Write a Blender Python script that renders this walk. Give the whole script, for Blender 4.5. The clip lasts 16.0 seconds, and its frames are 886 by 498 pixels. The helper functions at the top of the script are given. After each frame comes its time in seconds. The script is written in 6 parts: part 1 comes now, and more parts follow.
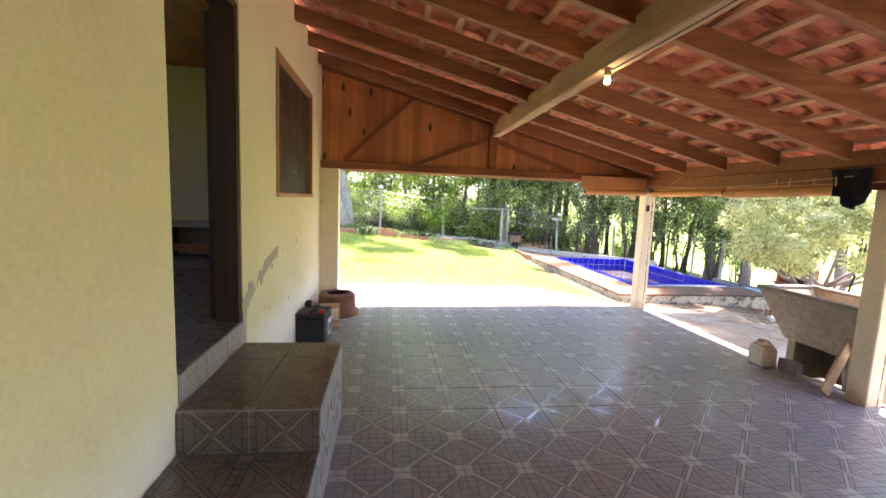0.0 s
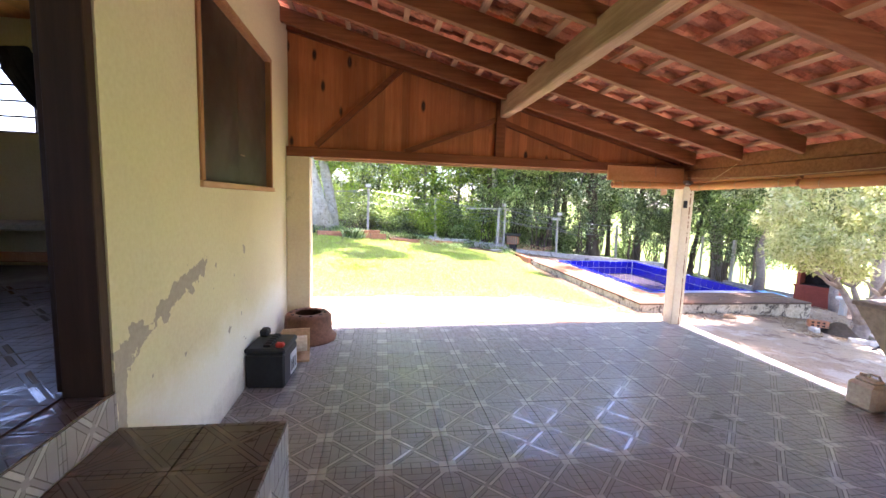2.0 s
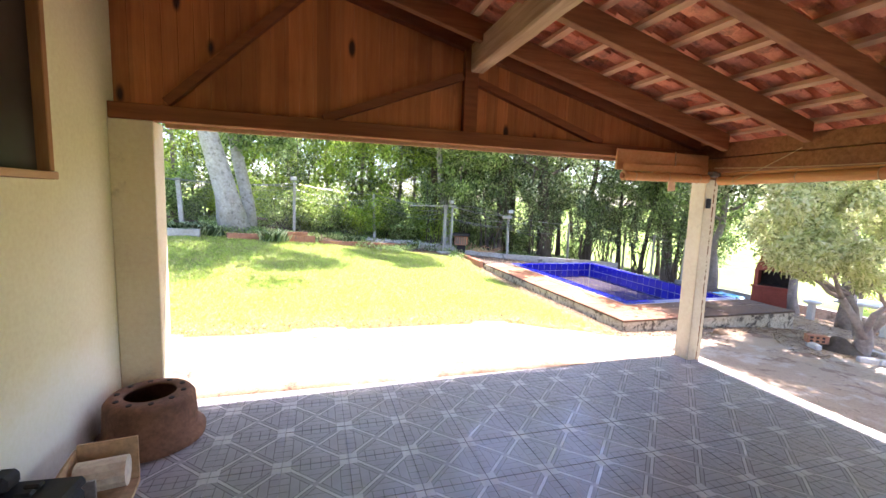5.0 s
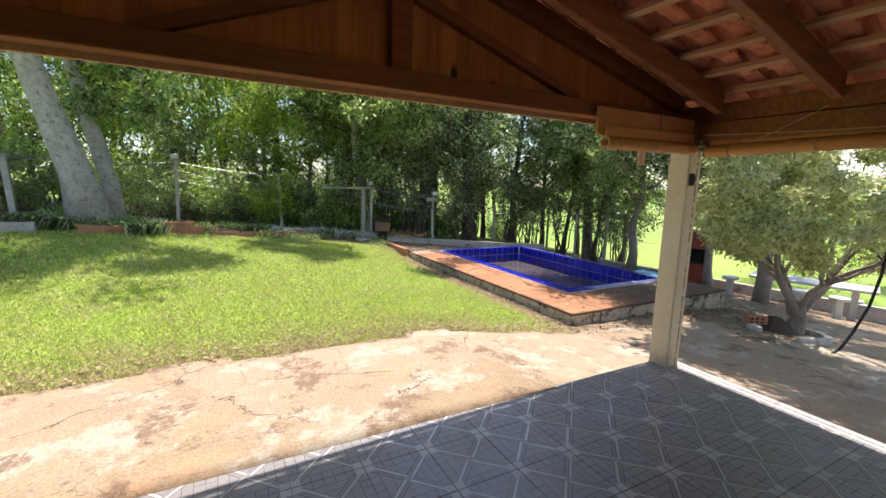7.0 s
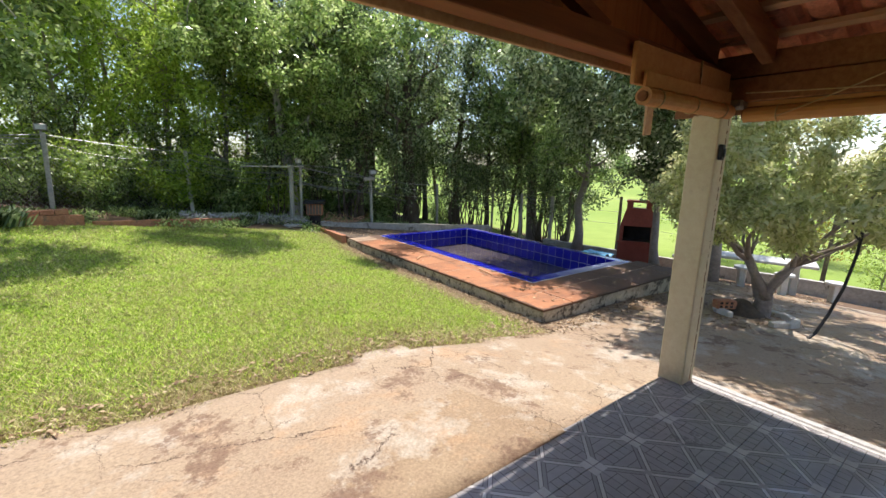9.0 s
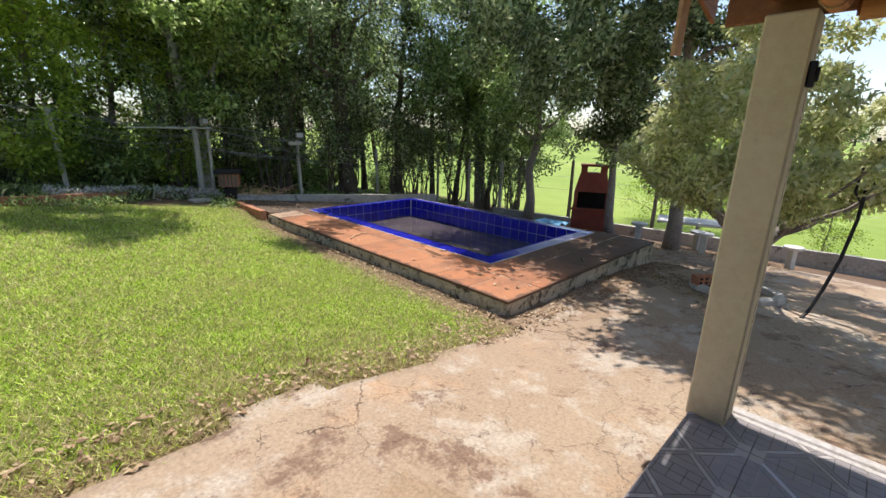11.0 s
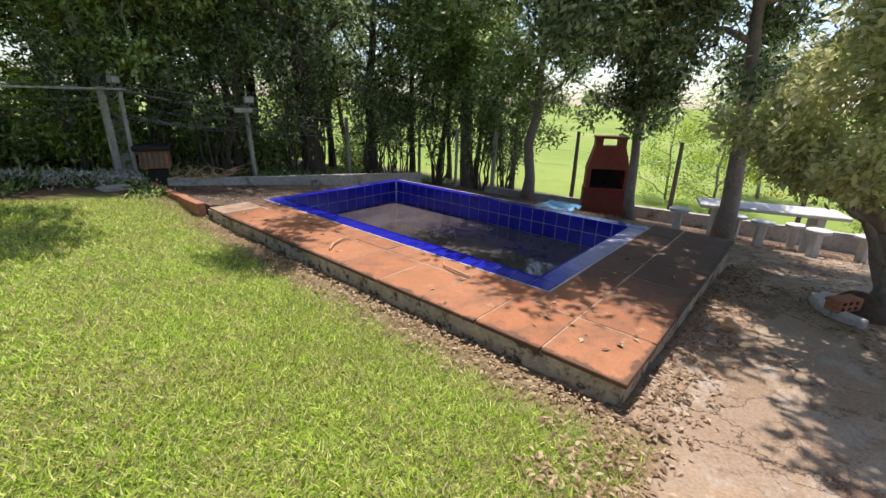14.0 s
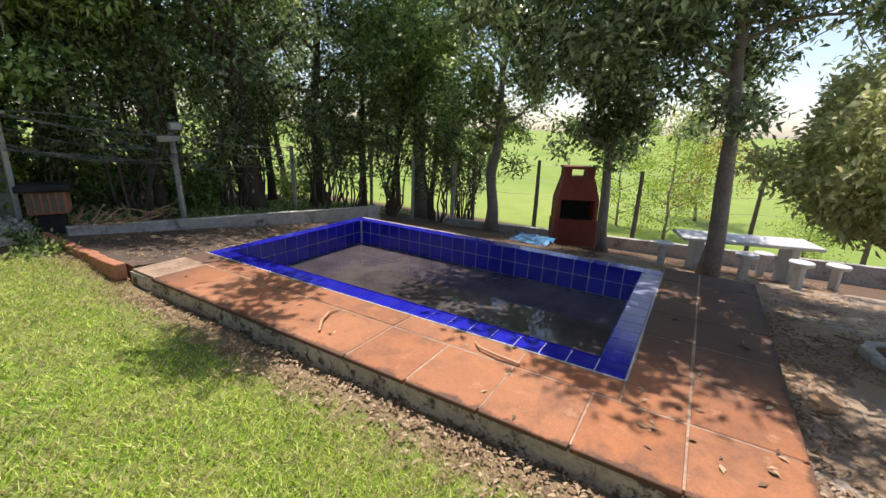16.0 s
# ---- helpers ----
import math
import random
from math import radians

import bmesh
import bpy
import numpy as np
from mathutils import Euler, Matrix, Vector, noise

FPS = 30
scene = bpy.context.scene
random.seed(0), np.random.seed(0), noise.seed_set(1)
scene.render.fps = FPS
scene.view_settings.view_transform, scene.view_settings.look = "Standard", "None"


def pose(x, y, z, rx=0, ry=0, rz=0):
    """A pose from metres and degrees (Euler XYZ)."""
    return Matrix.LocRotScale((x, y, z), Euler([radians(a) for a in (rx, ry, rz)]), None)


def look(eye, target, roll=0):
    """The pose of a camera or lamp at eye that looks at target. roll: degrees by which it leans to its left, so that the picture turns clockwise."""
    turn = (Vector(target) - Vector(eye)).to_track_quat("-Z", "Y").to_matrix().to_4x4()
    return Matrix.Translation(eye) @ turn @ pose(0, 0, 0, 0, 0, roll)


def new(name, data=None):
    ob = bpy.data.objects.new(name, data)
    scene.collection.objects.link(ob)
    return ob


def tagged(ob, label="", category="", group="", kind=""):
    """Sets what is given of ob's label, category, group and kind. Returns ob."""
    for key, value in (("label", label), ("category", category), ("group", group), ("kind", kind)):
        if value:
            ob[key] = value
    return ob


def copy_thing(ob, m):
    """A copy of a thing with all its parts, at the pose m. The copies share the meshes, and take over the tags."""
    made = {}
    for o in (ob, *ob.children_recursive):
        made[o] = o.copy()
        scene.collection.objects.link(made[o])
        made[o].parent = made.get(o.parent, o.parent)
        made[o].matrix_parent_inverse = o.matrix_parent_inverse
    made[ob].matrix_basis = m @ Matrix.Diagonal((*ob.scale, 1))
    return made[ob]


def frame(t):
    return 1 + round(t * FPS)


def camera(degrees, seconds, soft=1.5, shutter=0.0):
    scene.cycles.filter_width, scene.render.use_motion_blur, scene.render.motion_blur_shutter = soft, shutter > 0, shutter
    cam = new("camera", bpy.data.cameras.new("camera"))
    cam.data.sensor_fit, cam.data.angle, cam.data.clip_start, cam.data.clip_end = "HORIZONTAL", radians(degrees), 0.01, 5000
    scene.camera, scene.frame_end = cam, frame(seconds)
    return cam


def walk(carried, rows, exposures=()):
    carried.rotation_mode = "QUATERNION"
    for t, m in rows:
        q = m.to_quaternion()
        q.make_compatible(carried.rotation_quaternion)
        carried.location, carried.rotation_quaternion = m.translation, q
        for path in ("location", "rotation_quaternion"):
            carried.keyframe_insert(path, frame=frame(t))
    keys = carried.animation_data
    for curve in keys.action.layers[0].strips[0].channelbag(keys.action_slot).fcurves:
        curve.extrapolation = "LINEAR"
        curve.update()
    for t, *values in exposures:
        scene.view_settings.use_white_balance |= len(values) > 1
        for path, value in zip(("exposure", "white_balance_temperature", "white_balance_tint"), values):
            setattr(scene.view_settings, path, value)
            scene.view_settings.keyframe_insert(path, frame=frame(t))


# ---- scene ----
cam = camera(92.8, 16.0)
PATH = [
    (0, (0.088, 0.104, 1.665), (0.343, 2.074, 1.434), 2.3),
    (0.5, (0.13, 0.335, 1.622), (0.383, 2.306, 1.393), 2.1),
    (1, (0.182, 0.632, 1.607), (0.441, 2.603, 1.38), 1.9),
    (1.5, (0.165, 0.97, 1.612), (0.443, 2.938, 1.384), 2.2),
    (2, (0.155, 1.312, 1.59), (0.454, 3.277, 1.367), 1.9),
    (2.5, (0.18, 1.669, 1.59), (0.493, 3.631, 1.361), 1.7),
    (3, (0.165, 1.991, 1.6), (0.498, 3.95, 1.372), 1.8),
    (5.5, (0.459, 3.396, 1.602), (1.132, 5.264, 1.36), 1.9),
    (6, (0.52, 3.688, 1.608), (1.293, 5.514, 1.351), 1.7),
    (6.5, (0.639, 3.983, 1.578), (1.494, 5.77, 1.302), 1.8),
    (7, (0.718, 4.286, 1.565), (1.645, 6.032, 1.262), 1.6),
    (7.5, (0.735, 4.553, 1.596), (1.729, 6.257, 1.27), 1.6),
    (8, (0.815, 4.796, 1.575), (1.871, 6.459, 1.226), 1.5),
    (8.5, (0.952, 5.038, 1.562), (2.066, 6.658, 1.192), 1.5),
    (9, (1.068, 5.283, 1.534), (2.242, 6.854, 1.142), 1.5),
    (9.5, (1.209, 5.532, 1.542), (2.437, 7.053, 1.117), 1.4),
    (10, (1.404, 5.736, 1.505), (2.682, 7.204, 1.047), 1.3),
    (12.5, (2.464, 7.067, 1.296), (3.86, 8.353, 0.667), 1.4),
    (13, (2.569, 7.384, 1.291), (3.976, 8.648, 0.642), 1.3),
    (13.5, (2.687, 7.683, 1.291), (4.107, 8.928, 0.634), 1.4),
    (14, (2.837, 8.016, 1.293), (4.271, 9.247, 0.638), 1.5),
    (14.5, (2.906, 8.355, 1.332), (4.361, 9.568, 0.689), 1.8),
    (15, (2.995, 8.675, 1.345), (4.487, 9.856, 0.732), 1.9),
    (15.5, (3.081, 8.973, 1.377), (4.636, 10.091, 0.8), 2.0),
    (16, (3.123, 9.266, 1.396), (4.773, 10.252, 0.842), 2.1),
]
EXPOSURES = [(0, 3.05, 6450, 29), (1.0, 3.07, 6050, 35), (1.5, 3.05, 6050, 36), (3.0, 2.87, 6150, 32), (5.3, 2.38, 6150, 28), (5.7, 1.9, 6350, 24), (6.0, 1.55, 6500, 21), (6.5, 1.25, 6500, 17), (7.0, 1.08, 6500, 15), (9.0, 0.77, 6450, 15), (12.5, 0.46, 6500, 18), (16.0, 0.45, 6600, 20)]
walk(cam, [(t, look(eye, target, roll)) for t, eye, target, roll in PATH], EXPOSURES)

# ---- world, sun, exposure ----
SUN = Vector((0.28, 0.18, 1.0)).normalized()
world = bpy.data.worlds.new("world")
scene.world = world
world.use_nodes = True
wn = world.node_tree
sky = wn.nodes.new("ShaderNodeTexSky")
sky.sky_type, sky.sun_disc = "NISHITA", False
sky.sun_elevation = math.asin(SUN.z)
sky.sun_rotation = math.atan2(SUN.x, SUN.y)
sky.air_density, sky.dust_density = 1.0, 1.0
bg = wn.nodes["Background"]
wn.links.new(sky.outputs[0], bg.inputs[0])
bg.inputs[1].default_value = 0.15
sun_data = bpy.data.lights.new("sun", "SUN")
sun_data.energy, sun_data.angle, sun_data.color = 4.2, radians(0.53), (1.0, 0.96, 0.88)
sun = new("sun", sun_data)
sun.matrix_basis = look(SUN * 60, (0, 0, 0))


# ---- the lie of the land ----
def smooth(a):
    a = min(1.0, max(0.0, a))
    return a * a * (3 - 2 * a)


def land(x, y):
    """Height of the yard: level at the terrace, falling to the field."""
    z = -0.10 * max(0.0, x - 3) + 0.13 * max(0.0, min(2.5 - x, 5.0)) * smooth((y - 9) / 8)
    z -= 0.20 * math.exp(-(x - 5) ** 2 / 3 - min(0, y - 8.6) ** 2 / 4 - max(0, y - 13.5) ** 2 / 3) + 0.08 * max(0.0, x - 11)
    return max(z, -1.5)


WALL_X = -0.93
EAVE_X = 4.55
TILE = 0.385


def roof_z(x):
    """Underside of the roof tiles' battens."""
    return 3.36 - 0.255 * x


# ---- mesh helpers ----
def part(name, bm, material, parent=None, label="", kind="", soft=False):
    me = bpy.data.meshes.new(name)
    bm.to_mesh(me)
    bm.free()
    if soft:
        for p in me.polygons:
            p.use_smooth = True
    me.materials.append(material)
    ob = new(name, me)
    if parent is not None:
        ob.parent = parent
    return tagged(ob, label, kind=kind)


def fast_mesh(name, verts, faces, material, soft=False):
    """A mesh from an array of vertices and an array of faces with the same number of corners."""
    verts, faces = np.asarray(verts, np.float32), np.asarray(faces, np.int32)
    me = bpy.data.meshes.new(name)
    me.vertices.add(len(verts))
    me.vertices.foreach_set("co", verts.ravel())
    n, k = faces.shape
    me.loops.add(n * k)
    me.loops.foreach_set("vertex_index", faces.ravel())
    me.polygons.add(n)
    me.polygons.foreach_set("loop_start", np.arange(0, n * k, k, dtype=np.int32))
    me.update(calc_edges=True)
    if soft:
        me.polygons.foreach_set("use_smooth", np.ones(n, dtype=bool))
    me.materials.append(material)
    return me


def group_thing(name, label, category, at=(0, 0, 0), group="", rz=0.0):
    ob = new(name)
    ob.matrix_basis = pose(*at, 0, 0, rz)
    return tagged(ob, label, category, group)


def box(bm, lo, hi, bevel=0.0, m=None):
    lo, hi = Vector(lo), Vector(hi)
    got = bmesh.ops.create_cube(bm, size=1)["verts"]
    bmesh.ops.scale(bm, vec=hi - lo, verts=got)
    bmesh.ops.translate(bm, vec=(lo + hi) / 2, verts=got)
    if bevel:
        edges = list({e for v in got for e in v.link_edges})
        r = bmesh.ops.bevel(bm, geom=edges, offset=bevel, segments=1, affect="EDGES")
        got = list({v for f in r["faces"] for v in f.verts} | {v for v in got if v.is_valid})
    if m is not None:
        bmesh.ops.transform(bm, matrix=m, verts=got)
    return got


def boxed(lo, hi, bevel=0.0, m=None):
    bm = bmesh.new()
    box(bm, lo, hi, bevel, m)
    return bm


def tube(bm, points, radii, sides=8, wob=0.0, caps=True):
    """A tapered tube along points, with an uneven skin."""
    points = [Vector(p) for p in points]
    rings = []
    up = Vector((0.31, 0.17, 0.93))
    for i, p in enumerate(points):
        a, b = points[max(0, i - 1)], points[min(len(points) - 1, i + 1)]
        d = (b - a).normalized()
        u = d.cross(up if abs(d.dot(up)) < 0.95 else Vector((1, 0, 0))).normalized()
        v = d.cross(u)
        ring = []
        for k in range(sides):
            t = 2 * math.pi * k / sides
            r = radii[i] * (1 + wob * random.uniform(-1, 1))
            ring.append(bm.verts.new(p + (u * math.cos(t) + v * math.sin(t)) * r))
        rings.append(ring)
    for a, b in zip(rings, rings[1:]):
        for k in range(sides):
            bm.faces.new((a[k], a[(k + 1) % sides], b[(k + 1) % sides], b[k]))
    if caps:
        bm.faces.new(rings[0][::-1])
        bm.faces.new(rings[-1])
    bmesh.ops.recalc_face_normals(bm, faces=bm.faces)


def tubed(points, radii, sides=8, wob=0.0):
    bm = bmesh.new()
    if not isinstance(radii, (list, tuple)):
        radii = [radii] * len(points)
    tube(bm, points, radii, sides, wob)
    return bm


def lathe(profile, sides=24):
    """A turned shape from (radius, height) pairs."""
    bm = bmesh.new()
    rings = []
    for r, z in profile:
        rings.append([bm.verts.new((r * math.cos(2 * math.pi * k / sides), r * math.sin(2 * math.pi * k / sides), z)) for k in range(sides)])
    for a, b in zip(rings, rings[1:]):
        for k in range(sides):
            bm.faces.new((a[k], a[(k + 1) % sides], b[(k + 1) % sides], b[k]))
    if profile[0][0] != profile[-1][0] or profile[0][1] != profile[-1][1]:
        bm.faces.new(rings[0][::-1])
        bm.faces.new(rings[-1])
    bmesh.ops.recalc_face_normals(bm, faces=bm.faces)
    return bm


def sag(a, b, drop, n=12):
    a, b = Vector(a), Vector(b)
    return [a.lerp(b, i / n) - Vector((0, 0, 4 * drop * (i / n) * (1 - i / n))) for i in range(n + 1)]


# ---- materials ----
class Nodes:
    """A short way to write node trees."""

    def __init__(self, name, rough=0.8, metal=0.0, spec=0.5):
        self.mat = bpy.data.materials.new(name)
        self.mat.use_nodes = True
        self.t = self.mat.node_tree
        self.bsdf = self.t.nodes["Principled BSDF"]
        self.bsdf.inputs["Roughness"].default_value = rough
        self.bsdf.inputs["Metallic"].default_value = metal
        self.bsdf.inputs["Specular IOR Level"].default_value = spec
        self.co = self.t.nodes.new("ShaderNodeTexCoord").outputs["Object"]

    def add(self, kind, **given):
        n = self.t.nodes.new("ShaderNode" + kind)
        for key, value in given.items():
            n.inputs[key.replace("_", " ")].default_value = value
        return n

    def link(self, a, b):
        self.t.links.new(a, b)

    def scaled(self, vec, co=None):
        n = self.add("Mapping")
        n.inputs["Scale"].default_value = vec
        self.link(co or self.co, n.inputs[0])
        return n.outputs[0]

    def noise(self, scale, detail=6, rough=0.6, co=None, distort=0.0):
        n = self.add("TexNoise", Scale=scale, Detail=detail, Roughness=rough, Distortion=distort)
        self.link(co or self.co, n.inputs["Vector"])
        return n.outputs[0]

    def ramp(self, fac, stops):
        n = self.add("ValToRGB")
        e = n.color_ramp.elements
        while len(e) < len(stops):
            e.new(0.5)
        for el, (p, c) in zip(e, stops):
            el.position = p
            el.color = (*c, 1) if not isinstance(c, (int, float)) else (c, c, c, 1)
        self.link(fac, n.inputs[0])
        return n.outputs[0]

    def mix(self, fac, a, b, how="MIX"):
        n = self.t.nodes.new("ShaderNodeMix")
        n.data_type, n.blend_type = "RGBA", how
        for socket, v in ((n.inputs[0], fac), (n.inputs[6], a), (n.inputs[7], b)):
            if isinstance(v, (int, float)):
                socket.default_value = v
            elif isinstance(v, tuple):
                socket.default_value = (*v, 1)
            else:
                self.link(v, socket)
        return n.outputs[2]

    def math(self, how, a, b=0.0, c=None):
        n = self.t.nodes.new("ShaderNodeMath")
        n.operation = how
        for i, v in enumerate((a, b) if c is None else (a, b, c)):
            if isinstance(v, (int, float)):
                n.inputs[i].default_value = v
            else:
                self.link(v, n.inputs[i])
        return n.outputs[0]

    def color(self, c):
        if isinstance(c, tuple):
            self.bsdf.inputs["Base Color"].default_value = (*c, 1)
        else:
            self.link(c, self.bsdf.inputs["Base Color"])
        return self

    def rough(self, r):
        self.link(r, self.bsdf.inputs["Roughness"])
        return self

    def bump(self, height, strength=0.3, distance=0.01):
        n = self.add("Bump", Strength=strength, Distance=distance)
        self.link(height, n.inputs["Height"])
        self.link(n.outputs[0], self.bsdf.inputs["Normal"])
        return self

    def random(self):
        return self.t.nodes.new("ShaderNodeObjectInfo").outputs["Random"]

    def island(self):
        return self.t.nodes.new("ShaderNodeNewGeometry").outputs["Random Per Island"]

    def xyz(self, co=None):
        n = self.t.nodes.new("ShaderNodeSeparateXYZ")
        self.link(co or self.co, n.inputs[0])
        return n.outputs


def two_scale(name, a, b, big=1.5, small=30.0, rough=0.85, bump=0.25, dist=0.004, metal=0.0, spec=0.4, c=None, edge=(0.55, 0.66)):
    m = Nodes(name, rough, metal, spec)
    n1, n2 = m.noise(big, 5), m.noise(small, 4)
    col = m.mix(m.ramp(n1, [(0.35, 0.0), (0.68, 1.0)]), a, b)
    if c:
        col = m.mix(m.ramp(m.noise(big * 2.7, 8, 0.7), [(edge[0], 0.0), (edge[1], 1.0)]), col, c)
    col = m.mix(0.35, col, m.ramp(n2, [(0.3, 0.25), (0.7, 0.85)]), "OVERLAY")
    return m.color(col).bump(n2, bump, dist).mat


def wood(name, a, b, axis, rough=0.7, knots=False, boards=0.0, spec=0.3):
    """Sawn wood with its grain along an axis (0, 1 or 2)."""
    m = Nodes(name, rough, 0, spec)
    s = [14.0, 14.0, 14.0]
    s[axis] = 0.9
    g = m.noise(2.2, 8, 0.65, m.scaled(tuple(s)), 0.4)
    col = m.mix(m.ramp(g, [(0.3, 0.0), (0.7, 1.0)]), a, b)
    col = m.mix(m.ramp(m.noise(0.9, 3), [(0.4, 0.0), (0.75, 0.55)]), col, tuple(x * 0.55 for x in a))
    if boards:
        xs = m.math("FLOOR", m.math("DIVIDE", m.xyz()[0], boards))
        w = m.t.nodes.new("ShaderNodeTexWhiteNoise")
        w.noise_dimensions = "1D"
        m.link(xs, w.inputs["W"])
        col = m.mix(0.55, col, m.ramp(w.outputs[0], [(0.0, 0.32), (1.0, 0.72)]), "OVERLAY")
    if knots:
        v = m.add("TexVoronoi", Scale=1.0)
        m.link(m.scaled((5.2, 1.0, 2.0)), v.inputs["Vector"])
        col = m.mix(m.ramp(v.outputs["Distance"], [(0.09, 1.0), (0.17, 0.0)]), col, (0.035, 0.012, 0.006))
        col = m.mix(m.ramp(m.noise(1.1, 5, 0.6), [(0.5, 0.0), (0.72, 0.5)]), col, (0.16, 0.05, 0.02))
    return m.color(col).bump(g, 0.35, 0.004).mat


def make_wall_paint():
    m = Nodes("wall paint", 0.75, 0, 0.3)
    base = m.mix(m.ramp(m.noise(0.8, 4), [(0.35, 0.0), (0.7, 1.0)]), (0.71, 0.64, 0.42), (0.63, 0.56, 0.36))
    x, y, z = m.xyz()
    n = m.noise(1.6, 7, 0.65)
    # damp grey patches and one diagonal patch of bare mortar
    line = m.math("SUBTRACT", m.math("SUBTRACT", z, 0.90), m.math("MULTIPLY", m.math("SUBTRACT", y, 3.28), 0.30))
    wob = m.math("ADD", m.math("ABSOLUTE", line), m.math("MULTIPLY", m.math("SUBTRACT", m.noise(9.0, 5), 0.5), 0.30))
    ends = m.math("ABSOLUTE", m.math("SUBTRACT", y, 3.70))
    inside = m.math("MULTIPLY", m.math("LESS_THAN", wob, 0.05), m.math("LESS_THAN", ends, 0.47))
    low = m.math("LESS_THAN", m.math("ADD", m.math("ABSOLUTE", m.math("SUBTRACT", y, 3.22)), m.math("MULTIPLY", m.noise(6.0, 4), 0.10)), 0.085)
    low = m.math("MULTIPLY", low, m.math("LESS_THAN", z, 0.92))
    spots = m.math("GREATER_THAN", m.noise(7.0, 3, 0.5), 0.70)
    spots = m.math("MULTIPLY", spots, m.math("LESS_THAN", m.math("ABSOLUTE", m.math("SUBTRACT", z, 0.85)), 0.45))
    spots = m.math("MULTIPLY", spots, m.math("LESS_THAN", m.math("ABSOLUTE", m.math("SUBTRACT", y, 4.1)), 0.9))
    bare = m.math("MAXIMUM", m.math("MAXIMUM", inside, spots), low)
    # paler and greyer towards the foot of the wall
    foot = m.ramp(m.math("ADD", z, m.math("MULTIPLY", n, 0.5)), [(0.75, 1.0), (1.35, 0.0)])
    base = m.mix(m.math("MULTIPLY", foot, 0.85), base, (0.78, 0.755, 0.66))
    base = m.mix(m.ramp(m.noise(0.55, 5, 0.5), [(0.46, 0.0), (0.7, 0.5)]), base, (0.66, 0.65, 0.40))
    grime = m.ramp(m.math("ADD", z, m.math("MULTIPLY", m.noise(3.5, 7, 0.7), 0.5)), [(0.26, 0.75), (0.48, 0.0)])
    base = m.mix(grime, base, (0.40, 0.36, 0.29))
    col = m.mix(bare, base, m.mix(m.noise(25.0, 4), (0.33, 0.29, 0.23), (0.43, 0.38, 0.31)))
    col = m.mix(0.2, col, m.ramp(m.noise(40, 5), [(0.3, 0.3), (0.7, 0.75)]), "OVERLAY")
    h = m.math("SUBTRACT", m.noise(18.0, 5), m.math("MULTIPLY", bare, 0.5))
    return m.color(col).bump(h, 0.25, 0.006).mat


